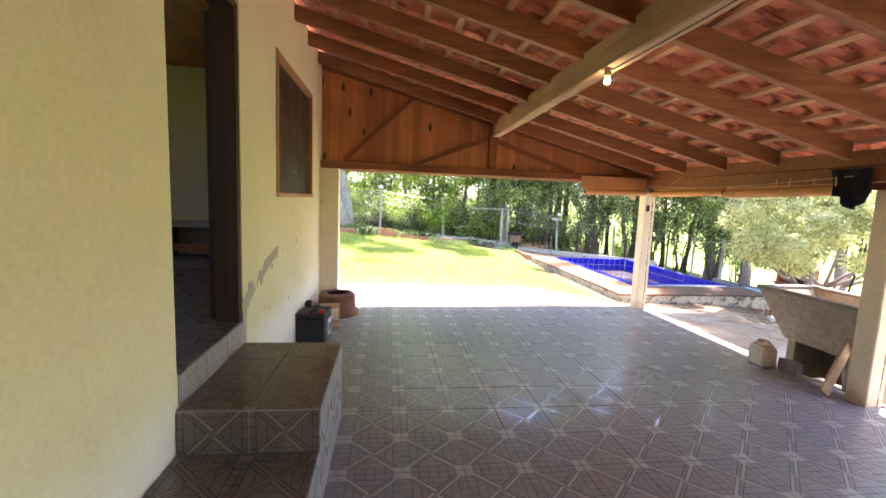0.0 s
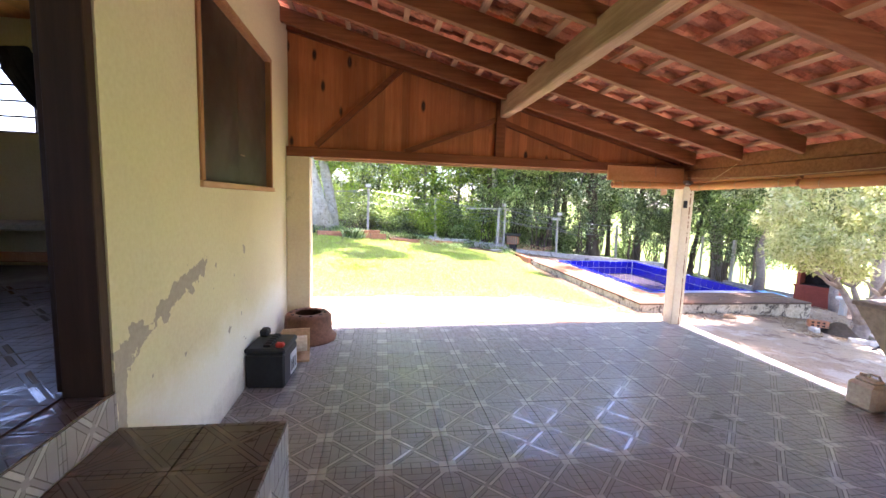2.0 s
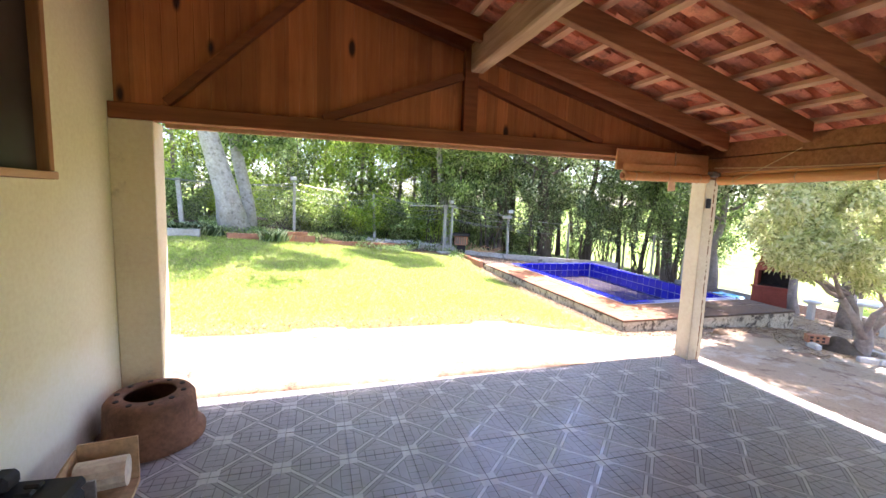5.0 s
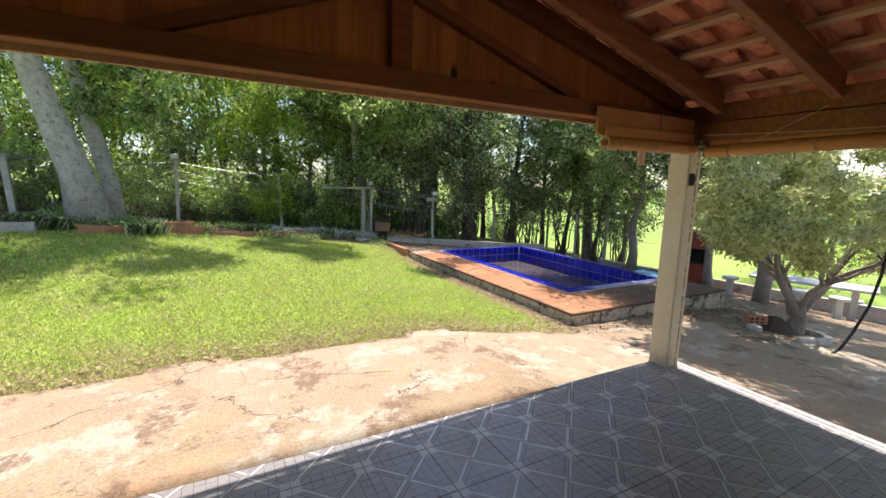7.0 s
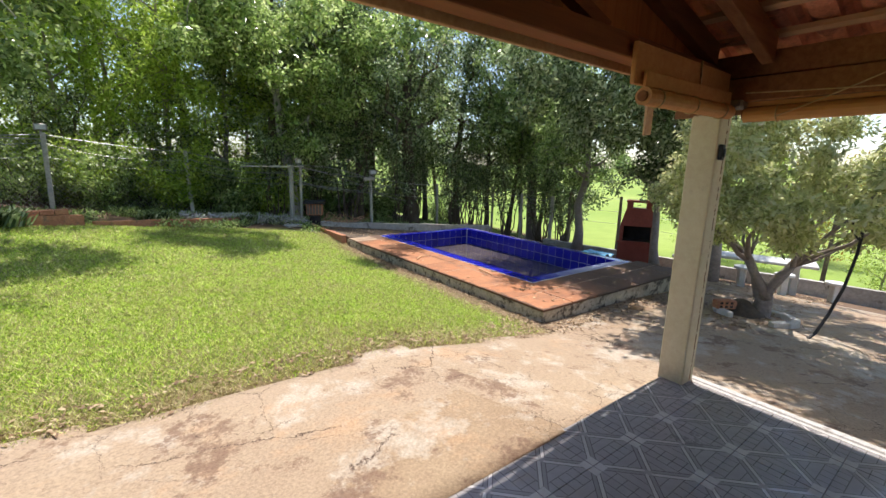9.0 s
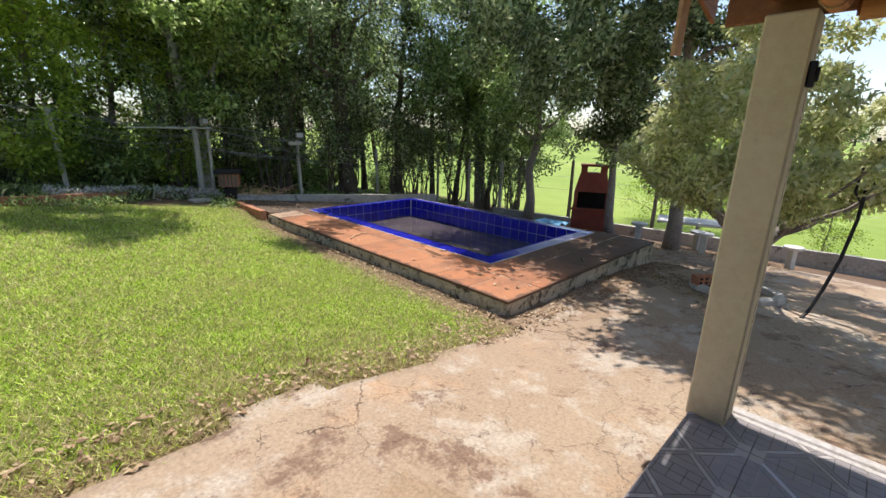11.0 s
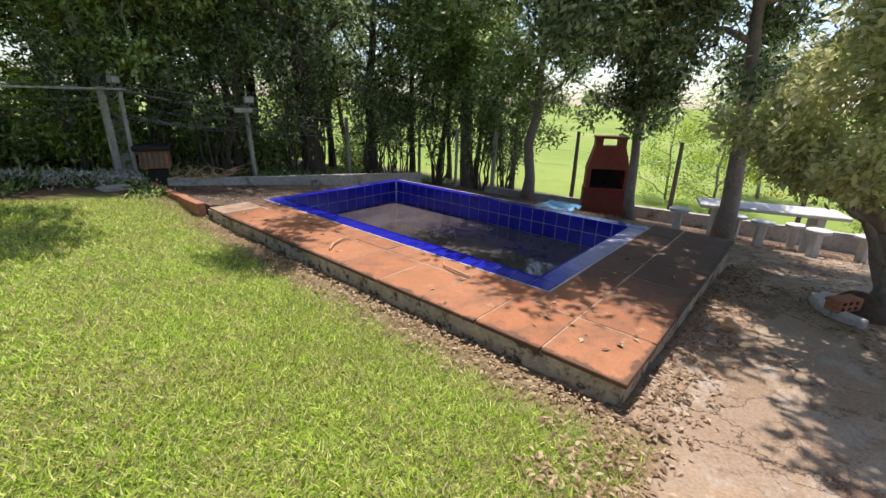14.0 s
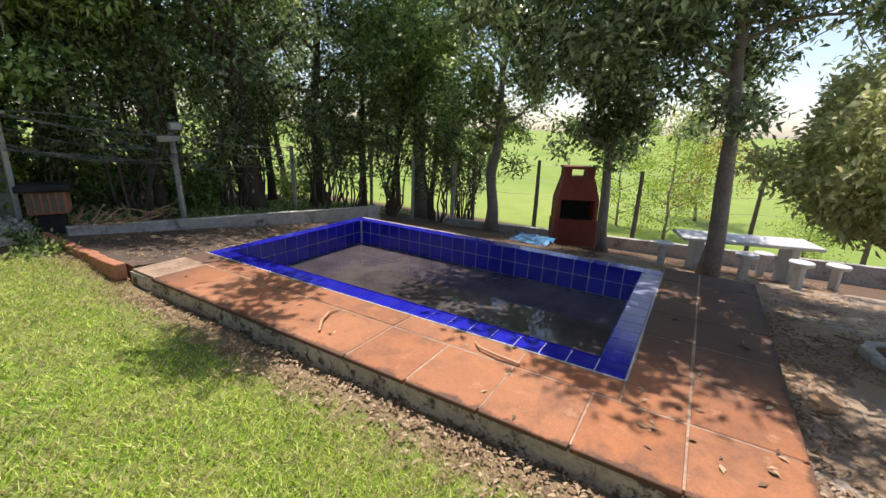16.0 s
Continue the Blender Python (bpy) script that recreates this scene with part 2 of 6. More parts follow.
def tile_material(name, ink, strip, shade):
    """Glazed floor tile: corner squares, paired pale and dark bands on both diagonals, thin brick-like lines along the edges; in the tile's own coordinates."""
    m = Nodes(name, 0.22, 0, 0.5)
    x, y, _ = m.xyz()
    ax, ay = m.math("ABSOLUTE", x), m.math("ABSOLUTE", y)
    side = m.math("MULTIPLY", m.math("SUBTRACT", ax, ay), m.math("SIGN", m.math("MULTIPLY", x, y)))
    d1 = m.math("ABSOLUTE", side)
    big, small = m.math("MAXIMUM", ax, ay), m.math("MINIMUM", ax, ay)

    def near(value, at, width):
        return m.math("LESS_THAN", m.math("ABSOLUTE", m.math("SUBTRACT", value, at)), width)

    def both(a, b):
        return m.math("MULTIPLY", a, b)
    H = TILE / 2
    reach = both(m.math("GREATER_THAN", big, 0.016), m.math("LESS_THAN", small, H - 0.054))
    band = both(reach, m.math("LESS_THAN", d1, 0.029))
    pale = both(band, m.math("GREATER_THAN", side, 0.004))
    dim = both(band, m.math("LESS_THAN", side, -0.004))
    rail = both(reach, m.math("MAXIMUM", near(d1, 0.032, 0.003), near(d1, 0.0, 0.003)))
    corner = both(m.math("GREATER_THAN", small, H - 0.052), m.math("LESS_THAN", big, H - 0.002))
    edge = m.math("GREATER_THAN", big, H - 0.055)
    off_band = m.math("GREATER_THAN", d1, 0.036)
    box_lines = m.math("MAXIMUM", near(big, H - 0.055, 0.0022), both(edge, m.math("MAXIMUM", near(small, 0.030, 0.0022), near(small, 0.088, 0.0022))))
    box_lines = both(m.math("MAXIMUM", box_lines, near(big, 0.085, 0.002)), off_band)
    inner = both(m.math("LESS_THAN", big, 0.085), off_band)
    cloud = m.noise(5.0, 8, 0.7)
    w = m.t.nodes.new("ShaderNodeNewGeometry").outputs["Position"]
    base = m.mix(m.ramp(cloud, [(0.35, 0.0), (0.7, 1.0)]), ink, shade)
    base = m.mix(m.math("MULTIPLY", inner, 0.3), base, tuple(c * 0.8 for c in shade))
    base = m.mix(m.math("MULTIPLY", box_lines, 0.6), base, tuple(c * 0.42 for c in ink))
    base = m.mix(m.math("MULTIPLY", dim, 0.5), base, tuple(c * 0.8 for c in ink))
    base = m.mix(m.math("MULTIPLY", rail, 0.75), base, tuple(c * 0.38 for c in ink))
    worn = m.ramp(m.noise(9.0, 8, 0.75, w), [(0.3, 0.6), (0.6, 1.0)])
    col = m.mix(m.math("MULTIPLY", m.math("MAXIMUM", pale, m.math("MULTIPLY", corner, 0.68)), worn), base, strip)
    dirt = m.noise(0.9, 8, 0.72, w)
    col = m.mix(m.ramp(dirt, [(0.46, 0.0), (0.75, 0.45)]), col, (0.26, 0.20, 0.145))
    col = m.mix(m.ramp(m.noise(2.2, 8, 0.7, w), [(0.60, 0.0), (0.72, 0.4)]), col, (0.33, 0.25, 0.17))
    col = m.mix(m.math("MULTIPLY", m.random(), 0.14), col, (0.24, 0.22, 0.21))
    m.color(col)
    dull = m.ramp(dirt, [(0.3, 0.24), (0.75, 0.46)])
    m.rough(m.mix(m.math("MAXIMUM", m.math("MAXIMUM", pale, rail), box_lines), dull, (0.07, 0.07, 0.07)))
    return m.bump(m.math("SUBTRACT", m.math("MULTIPLY", m.noise(14, 4, 0.6, w), 0.5), m.math("MAXIMUM", rail, box_lines)), 0.12, 0.001).mat


def leaf_material(name, a, b, c, gloss=0.4, thin=0.48):
    m = Nodes(name, gloss, 0, 0.6)
    i = m.island()
    col = m.ramp(i, [(0.0, a), (0.5, b), (1.0, c)])
    col = m.mix(m.math("MULTIPLY", m.random(), 0.3), col, a)
    m.color(col)
    tr = m.add("BsdfTranslucent")
    m.link(col, tr.inputs[0])
    mx = m.add("MixShader", Fac=thin)
    out = m.t.nodes["Material Output"]
    m.link(m.bsdf.outputs[0], mx.inputs[1])
    m.link(tr.outputs[0], mx.inputs[2])
    m.link(mx.outputs[0], out.inputs[0])
    return m.mat


MAT = {}
MAT["paint"] = make_wall_paint()


def make_column_paint():
    m = Nodes("column paint", 0.8, 0, 0.35)
    a = m.mix(m.ramp(m.noise(1.2, 5), [(0.35, 0.0), (0.68, 1.0)]), (0.74, 0.63, 0.43), (0.64, 0.54, 0.36))
    x, y, z = m.xyz()
    wob = m.math("MULTIPLY", m.math("SUBTRACT", m.noise(3.0, 4), 0.5), 0.03)
    line = m.math("LESS_THAN", m.math("ABSOLUTE", m.math("SUBTRACT", m.math("ADD", x, wob), 0.035)), 0.008)
    chip = m.math("MULTIPLY", line, m.math("GREATER_THAN", m.noise(16.0, 7, 0.7), 0.48))
    a = m.mix(m.ramp(m.noise(2.6, 9, 0.75), [(0.58, 0.0), (0.68, 0.6)]), a, (0.42, 0.33, 0.23))
    foot = m.ramp(m.math("ADD", z, m.math("MULTIPLY", m.noise(6.0, 6), 0.3)), [(0.12, 0.7), (0.32, 0.0)])
    a = m.mix(foot, a, (0.38, 0.30, 0.21))
    a = m.mix(chip, a, (0.20, 0.085, 0.035))
    f = m.noise(30, 6, 0.7)
    a = m.mix(0.3, a, m.ramp(f, [(0.3, 0.3), (0.7, 0.75)]), "OVERLAY")
    return m.color(a).bump(m.math("SUBTRACT", f, chip), 0.4, 0.004).mat


MAT["column"] = make_column_paint()
MAT["room"] = two_scale("room plaster", (0.45, 0.42, 0.37), (0.38, 0.35, 0.30), 0.8, 20)
MAT["dark wood"] = wood("dark stained wood", (0.032, 0.017, 0.012), (0.06, 0.03, 0.02), 2)
MAT["board"] = wood("gable boards", (0.40, 0.125, 0.036), (0.56, 0.215, 0.07), 2, 0.45, True, 0.1, 0.4)
MAT["brace"] = wood("brace wood", (0.19, 0.062, 0.022), (0.29, 0.105, 0.038), 0)
MAT["rafter"] = wood("rafter wood", (0.20, 0.075, 0.028), (0.36, 0.16, 0.068), 0, 0.6)
MAT["batten"] = wood("batten wood", (0.48, 0.27, 0.14), (0.66, 0.42, 0.25), 1, 0.7)
MAT["purlin"] = wood("old purlin wood", (0.34, 0.22, 0.12), (0.58, 0.42, 0.26), 1, 0.75)
MAT["window wood"] = wood("window frame wood", (0.30, 0.13, 0.05), (0.45, 0.24, 0.11), 2)
MAT["blind"] = wood("rolled blind", (0.56, 0.24, 0.085), (0.68, 0.36, 0.15), 1, 0.6)


def make_clay():
    m = Nodes("clay roof tile", 0.8, 0, 0.3)
    w = m.t.nodes.new("ShaderNodeNewGeometry").outputs["Position"]
    a = m.mix(m.ramp(m.noise(2.4, 6, 0.6, w), [(0.32, 0.0), (0.70, 1.0)]), (0.60, 0.205, 0.105), (0.78, 0.36, 0.22))
    a = m.mix(m.ramp(m.random(), [(0.0, 0.0), (1.0, 0.55)]), a, (0.46, 0.15, 0.085))
    a = m.mix(m.ramp(m.noise(6.0, 8, 0.7, w), [(0.52, 0.0), (0.66, 0.8)]), a, (0.17, 0.085, 0.055))
    f = m.noise(45, 5, 0.7, w)
    a = m.mix(0.35, a, m.ramp(f, [(0.3, 0.25), (0.7, 0.8)]), "OVERLAY")
    return m.color(a).bump(f, 0.2, 0.003).mat


MAT["clay"] = make_clay()
MAT["tile"] = tile_material("floor tile", (0.21, 0.20, 0.207), (0.56, 0.535, 0.52), (0.30, 0.285, 0.288))
MAT["step tile"] = tile_material("step tile", (0.075, 0.058, 0.052), (0.24, 0.205, 0.18), (0.125, 0.10, 0.088))
MAT["grout"] = two_scale("tile grout", (0.22, 0.20, 0.19), (0.38, 0.36, 0.34), 3, 60)
MAT["concrete"] = None
MAT["render"] = two_scale("weathered render", (0.52, 0.46, 0.36), (0.38, 0.33, 0.25), 3.4, 22, 0.9, 0.9, 0.02, c=(0.085, 0.07, 0.055), edge=(0.51, 0.60))
MAT["low wall"] = two_scale("lime washed wall", (0.48, 0.46, 0.42), (0.34, 0.32, 0.28), 1.2, 16, 0.9, 0.5, 0.01, c=(0.12, 0.11, 0.09))
MAT["slab"] = None
MAT["blue"] = None
MAT["white grout"] = two_scale("white grout", (0.62, 0.62, 0.64), (0.5, 0.5, 0.53), 2, 40)
# dark tones carry the shade on the back terrace; the soil heap shares them
MAT["shade brown"] = two_scale("damp cement", (0.07, 0.052, 0.038), (0.12, 0.09, 0.065), 1.3, 20, 0.85, 0.5, 0.01, c=(0.20, 0.125, 0.085))
MAT["joint"] = two_scale("sandy slab joint", (0.44, 0.32, 0.22), (0.22, 0.145, 0.095), 3, 40)
MAT["brick"] = two_scale("red brick", (0.36, 0.15, 0.08), (0.46, 0.22, 0.13), 4, 30, 0.9, 0.5, 0.005, c=(0.2, 0.13, 0.09))
MAT["bbq"] = two_scale("red oxide barbecue", (0.22, 0.045, 0.03), (0.30, 0.07, 0.045), 2, 30, 0.7, 0.2)
MAT["soot"] = two_scale("soot", (0.02, 0.018, 0.016), (0.05, 0.04, 0.035), 3, 20, 0.95)
MAT["bark pale"] = two_scale("pale bark", (0.34, 0.31, 0.26), (0.46, 0.43, 0.38), 3, 14, 0.9, 0.8, 0.02, c=(0.16, 0.14, 0.11))
MAT["bark"] = two_scale("dark bark", (0.085, 0.065, 0.048), (0.16, 0.125, 0.095), 3, 22, 0.95, 0.9, 0.02)
MAT["bark grey"] = two_scale("grey bark", (0.23, 0.19, 0.17), (0.34, 0.29, 0.26), 3, 22, 0.95, 0.8, 0.015)
MAT["post"] = two_scale("concrete post", (0.50, 0.47, 0.41), (0.36, 0.34, 0.29), 3, 20, 0.9, 0.4, 0.005)
MAT["old post"] = two_scale("old wooden post", (0.13, 0.11, 0.08), (0.2, 0.17, 0.13), 3, 20, 0.95, 0.6, 0.01)
MAT["wire"] = two_scale("galvanised wire", (0.30, 0.30, 0.30), (0.4, 0.4, 0.4), 3, 20, 0.5, 0.1, 0.001, 0.6)
MAT["black"] = two_scale("black plastic", (0.010, 0.010, 0.011), (0.018, 0.018, 0.02), 4, 40, 0.62, 0.1, 0.001)
MAT["red"] = two_scale("red plastic", (0.45, 0.03, 0.02), (0.38, 0.03, 0.02), 4, 40, 0.4, 0.1, 0.001)
MAT["label"] = two_scale("worn label", (0.55, 0.55, 0.56), (0.4, 0.4, 0.42), 9, 60, 0.5, 0.1, 0.001)
MAT["rust"] = two_scale("rusty iron", (0.11, 0.052, 0.03), (0.21, 0.105, 0.06), 6, 50, 0.8, 0.5, 0.003, 0.2)
MAT["carton"] = two_scale("worn carton", (0.40, 0.24, 0.12), (0.5, 0.33, 0.18), 4, 40, 0.85)
MAT["cream"] = two_scale("cream plastic", (0.62, 0.52, 0.38), (0.55, 0.45, 0.33), 4, 40, 0.45)
MAT["sink"] = two_scale("cast concrete sink", (0.34, 0.28, 0.20), (0.24, 0.19, 0.13), 2.5, 25, 0.75, 0.3)
MAT["sink rim"] = two_scale("worn sink rim", (0.16, 0.13, 0.10), (0.24, 0.2, 0.16), 4, 30, 0.7)
MAT["cloth"] = two_scale("dark cloth", (0.018, 0.02, 0.028), (0.03, 0.035, 0.045), 6, 60, 0.95)
MAT["table"] = two_scale("pale terrazzo", (0.60, 0.60, 0.58), (0.48, 0.48, 0.46), 3, 60, 0.6, 0.1, 0.002)
MAT["rope"] = two_scale("cord", (0.42, 0.28, 0.14), (0.5, 0.36, 0.2), 10, 80, 0.9)
MAT["zinc"] = two_scale("zinc sheet", (0.35, 0.33, 0.30), (0.25, 0.22, 0.19), 4, 30, 0.5, 0.1, 0.002, 0.5)
MAT["tarp"] = two_scale("blue plastic sheet", (0.04, 0.22, 0.42), (0.07, 0.32, 0.55), 6, 40, 0.4, 0.3, 0.01)
MAT["dead leaf"] = leaf_material("dead leaves", (0.13, 0.075, 0.04), (0.31, 0.20, 0.105), (0.56, 0.44, 0.27), 0.8, 0.1)
MAT["leaf"] = leaf_material("dark leaves", (0.055, 0.085, 0.040), (0.20, 0.285, 0.11), (0.68, 0.78, 0.47), 0.22)
MAT["leaf b"] = leaf_material("mid green leaves", (0.06, 0.11, 0.03), (0.36, 0.52, 0.13), (0.78, 0.88, 0.42), 0.32)
MAT["leaf c"] = leaf_material("yellow green leaves", (0.17, 0.28, 0.03), (0.42, 0.58, 0.08), (0.66, 0.78, 0.17), 0.5)
MAT["leaf v"] = leaf_material("variegated leaves", (0.28, 0.33, 0.10), (0.74, 0.77, 0.36), (0.88, 0.85, 0.54), 0.5)
MAT["leaf o"] = leaf_material("orange flowering leaves", (0.12, 0.18, 0.03), (0.35, 0.22, 0.03), (0.5, 0.3, 0.03), 0.5)
MAT["kerb"] = two_scale("worn cement strip", (0.46, 0.44, 0.42), (0.36, 0.34, 0.31), 2.5, 30, 0.85, 0.4, 0.004, c=(0.25, 0.22, 0.19))
MAT["white"] = two_scale("white lime", (0.6, 0.58, 0.54), (0.45, 0.42, 0.38), 5, 30, 0.9)


def make_concrete():
    m = Nodes("yard concrete", 0.85, 0, 0.3)
    wn2 = m.add("TexNoise", Scale=1.6, Detail=9, Roughness=0.72)
    m.link(m.co, wn2.inputs["Vector"])
    warp = m.mix(0.4, m.co, wn2.outputs["Color"], "ADD")

    def cells(scale, feature):
        v = m.add("TexVoronoi", Scale=scale)
        v.feature = feature
        m.link(warp, v.inputs["Vector"])
        return v
    a = m.mix(m.ramp(m.noise(0.6, 8, 0.68), [(0.35, 0.0), (0.65, 1.0)]), (0.335, 0.25, 0.16), (0.25, 0.17, 0.105))
    a = m.mix(m.ramp(cells(0.62, "F1").outputs["Color"], [(0.1, 0.0), (0.9, 0.5)]), a, (0.38, 0.30, 0.22))
    # pale worn patches, orange and brown stains
    a = m.mix(m.ramp(m.noise(1.3, 10, 0.74), [(0.51, 0.0), (0.58, 0.7)]), a, (0.42, 0.37, 0.30))
    a = m.mix(m.ramp(m.noise(0.9, 9, 0.7, m.scaled((1.0, 1.3, 1.0))), [(0.54, 0.0), (0.66, 0.6)]), a, (0.43, 0.26, 0.14))
    a = m.mix(m.ramp(m.noise(1.9, 11, 0.8), [(0.54, 0.0), (0.59, 0.85)]), a, (0.17, 0.105, 0.07))
    some = m.ramp(m.noise(0.7, 4), [(0.48, 0.0), (0.56, 1.0)])
    wide = m.math("MULTIPLY", m.math("LESS_THAN", cells(0.62, "DISTANCE_TO_EDGE").outputs[0], 0.0022), m.ramp(m.noise(1.6, 4), [(0.46, 0.0), (0.52, 1.0)]))
    fine_crack = m.math("MULTIPLY", m.math("LESS_THAN", cells(2.3, "DISTANCE_TO_EDGE").outputs[0], 0.0045), some)
    crack = m.math("MAXIMUM", wide, m.math("MULTIPLY", fine_crack, 0.75))
    a = m.mix(crack, a, (0.085, 0.055, 0.04))
    fine = m.noise(55, 7, 0.75)
    a = m.mix(0.5, a, m.ramp(fine, [(0.3, 0.2), (0.7, 0.85)]), "OVERLAY")
    h = m.math("SUBTRACT", m.math("ADD", m.noise(6, 9, 0.72), m.math("MULTIPLY", fine, 0.35)), m.math("MULTIPLY", crack, 1.2))
    return m.color(a).bump(h, 0.6, 0.014).mat


def make_slab():
    m = Nodes("terracotta stone slab", 0.7, 0, 0.35)
    w = m.t.nodes.new("ShaderNodeNewGeometry").outputs["Position"]
    a = m.mix(m.ramp(m.noise(1.1, 7, 0.62, w, 0.6), [(0.35, 0.0), (0.66, 1.0)]), (0.41, 0.155, 0.06), (0.26, 0.10, 0.045))
    a = m.mix(m.ramp(m.random(), [(0.0, 0.0), (1.0, 0.6)]), a, (0.43, 0.205, 0.10))
    a = m.mix(m.ramp(m.noise(2.6, 9, 0.72, w), [(0.48, 0.0), (0.64, 0.7)]), a, (0.17, 0.085, 0.05))
    a = m.mix(m.ramp(m.noise(5.5, 9, 0.75, w), [(0.58, 0.0), (0.66, 0.6)]), a, (0.46, 0.26, 0.145))
    f = m.noise(60, 6, 0.75, w)
    a = m.mix(0.4, a, m.ramp(f, [(0.3, 0.3), (0.7, 0.75)]), "OVERLAY")
    # darker past x 6.1 and y 13.6, and along the outer rim
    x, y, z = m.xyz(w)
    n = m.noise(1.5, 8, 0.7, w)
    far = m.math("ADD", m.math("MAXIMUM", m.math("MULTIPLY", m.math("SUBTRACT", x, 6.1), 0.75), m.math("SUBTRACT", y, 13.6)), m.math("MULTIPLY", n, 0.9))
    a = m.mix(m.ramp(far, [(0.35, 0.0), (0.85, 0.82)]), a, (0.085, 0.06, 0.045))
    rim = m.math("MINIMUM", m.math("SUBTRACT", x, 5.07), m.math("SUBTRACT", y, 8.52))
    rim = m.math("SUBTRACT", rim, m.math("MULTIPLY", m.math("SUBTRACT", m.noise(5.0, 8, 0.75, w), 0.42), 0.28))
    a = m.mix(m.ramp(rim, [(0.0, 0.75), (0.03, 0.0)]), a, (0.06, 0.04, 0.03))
    h = m.math("ADD", m.noise(9, 7, 0.6, w), m.math("MULTIPLY", f, 0.3))
    return m.color(a).bump(h, 0.45, 0.009).mat


def make_blue():
    m = Nodes("blue glazed tile", 0.12, 0, 0.6)
    a = m.mix(m.random(), (0.012, 0.012, 0.30), (0.02, 0.022, 0.42))
    a = m.mix(m.ramp(m.noise(9, 6, 0.7), [(0.5, 0.0), (0.8, 0.25)]), a, (0.10, 0.10, 0.28))
    return m.color(a).bump(m.noise(5, 3), 0.05, 0.002).mat


# pale sky reflection and film on this coping row, put into the colour
def make_blue_sheen():
    m = Nodes("blue glazed tile under a pale dry film", 0.25, 0, 0.6)
    w = m.t.nodes.new("ShaderNodeNewGeometry").outputs["Position"]
    x, y, z = m.xyz(w)
    a = m.mix(m.random(), (0.012, 0.012, 0.30), (0.02, 0.022, 0.42))
    sheen_film = m.math("ADD", m.math("MULTIPLY", m.math("SUBTRACT", x, 6.3), 0.8), m.math("MULTIPLY", m.noise(3.0, 8, 0.7, w), 0.6))
    a = m.mix(m.ramp(sheen_film, [(0.2, 0.0), (0.9, 0.72)]), a, (0.40, 0.40, 0.50))
    m.rough(m.ramp(sheen_film, [(0.2, 0.12), (0.9, 0.4)]))
    return m.color(a).bump(m.noise(5, 3), 0.05, 0.002).mat


def make_ground():
    m = Nodes("turf and field", 0.95, 0, 0.15)
    n = m.noise(0.35, 6, 0.6)
    turf = m.mix(m.ramp(m.noise(2.5, 8, 0.7), [(0.35, 0.0), (0.65, 1.0)]), (0.13, 0.21, 0.035), (0.28, 0.32, 0.085))
    turf = m.mix(m.ramp(m.noise(9.0, 6, 0.7), [(0.5, 0.0), (0.7, 0.6)]), turf, (0.22, 0.17, 0.09))
    x, y, z = m.xyz()
    # bare earth and litter under the trees
    wood_y = m.math("ADD", m.math("SUBTRACT", y, 15.6), m.math("MULTIPLY", m.math("SUBTRACT", n, 0.5), 3.0))
    right = m.math("MULTIPLY", m.math("GREATER_THAN", x, 8.7), m.math("LESS_THAN", y, 17))
    foot = m.math("ADD", m.math("MAXIMUM", m.math("SUBTRACT", x, 4.72), m.math("SUBTRACT", 8.5, y)), m.math("MULTIPLY", m.math("SUBTRACT", m.noise(3.0, 7, 0.7), 0.5), 1.1))
    foot = m.math("MULTIPLY", m.ramp(foot, [(0.0, 0.0), (0.14, 1.0)]), m.math("MULTIPLY", m.math("LESS_THAN", x, 5.3), m.math("GREATER_THAN", y, 7.5)))
    turf = m.mix(m.math("MULTIPLY", foot, 0.9), turf, m.mix(m.noise(12.0, 6, 0.7), (0.14, 0.095, 0.055), (0.34, 0.25, 0.15)))
    under = m.math("MAXIMUM", m.ramp(wood_y, [(0.0, 0.0), (0.6, 1.0)]), right)
    earth = m.mix(m.noise(3.0, 8, 0.7), (0.085, 0.055, 0.035), (0.20, 0.135, 0.09))
    col = m.mix(under, turf, earth)
    reach = m.math("MAXIMUM", m.math("MAXIMUM", m.math("SUBTRACT", x, 15.6), m.math("SUBTRACT", y, 22.5)), m.math("SUBTRACT", -7.0, x))
    field = m.mix(m.ramp(m.noise(0.05, 8, 0.65), [(0.35, 0.0), (0.65, 1.0)]), (0.18, 0.27, 0.05), (0.28, 0.35, 0.085))
    field = m.mix(m.ramp(m.noise(1.2, 7, 0.7), [(0.45, 0.0), (0.75, 0.5)]), field, (0.15, 0.21, 0.045))
    col = m.mix(m.ramp(reach, [(0.0, 0.0), (0.3, 1.0)]), col, field)
    return m.color(col).bump(m.noise(14, 7, 0.7), 0.6, 0.03).mat


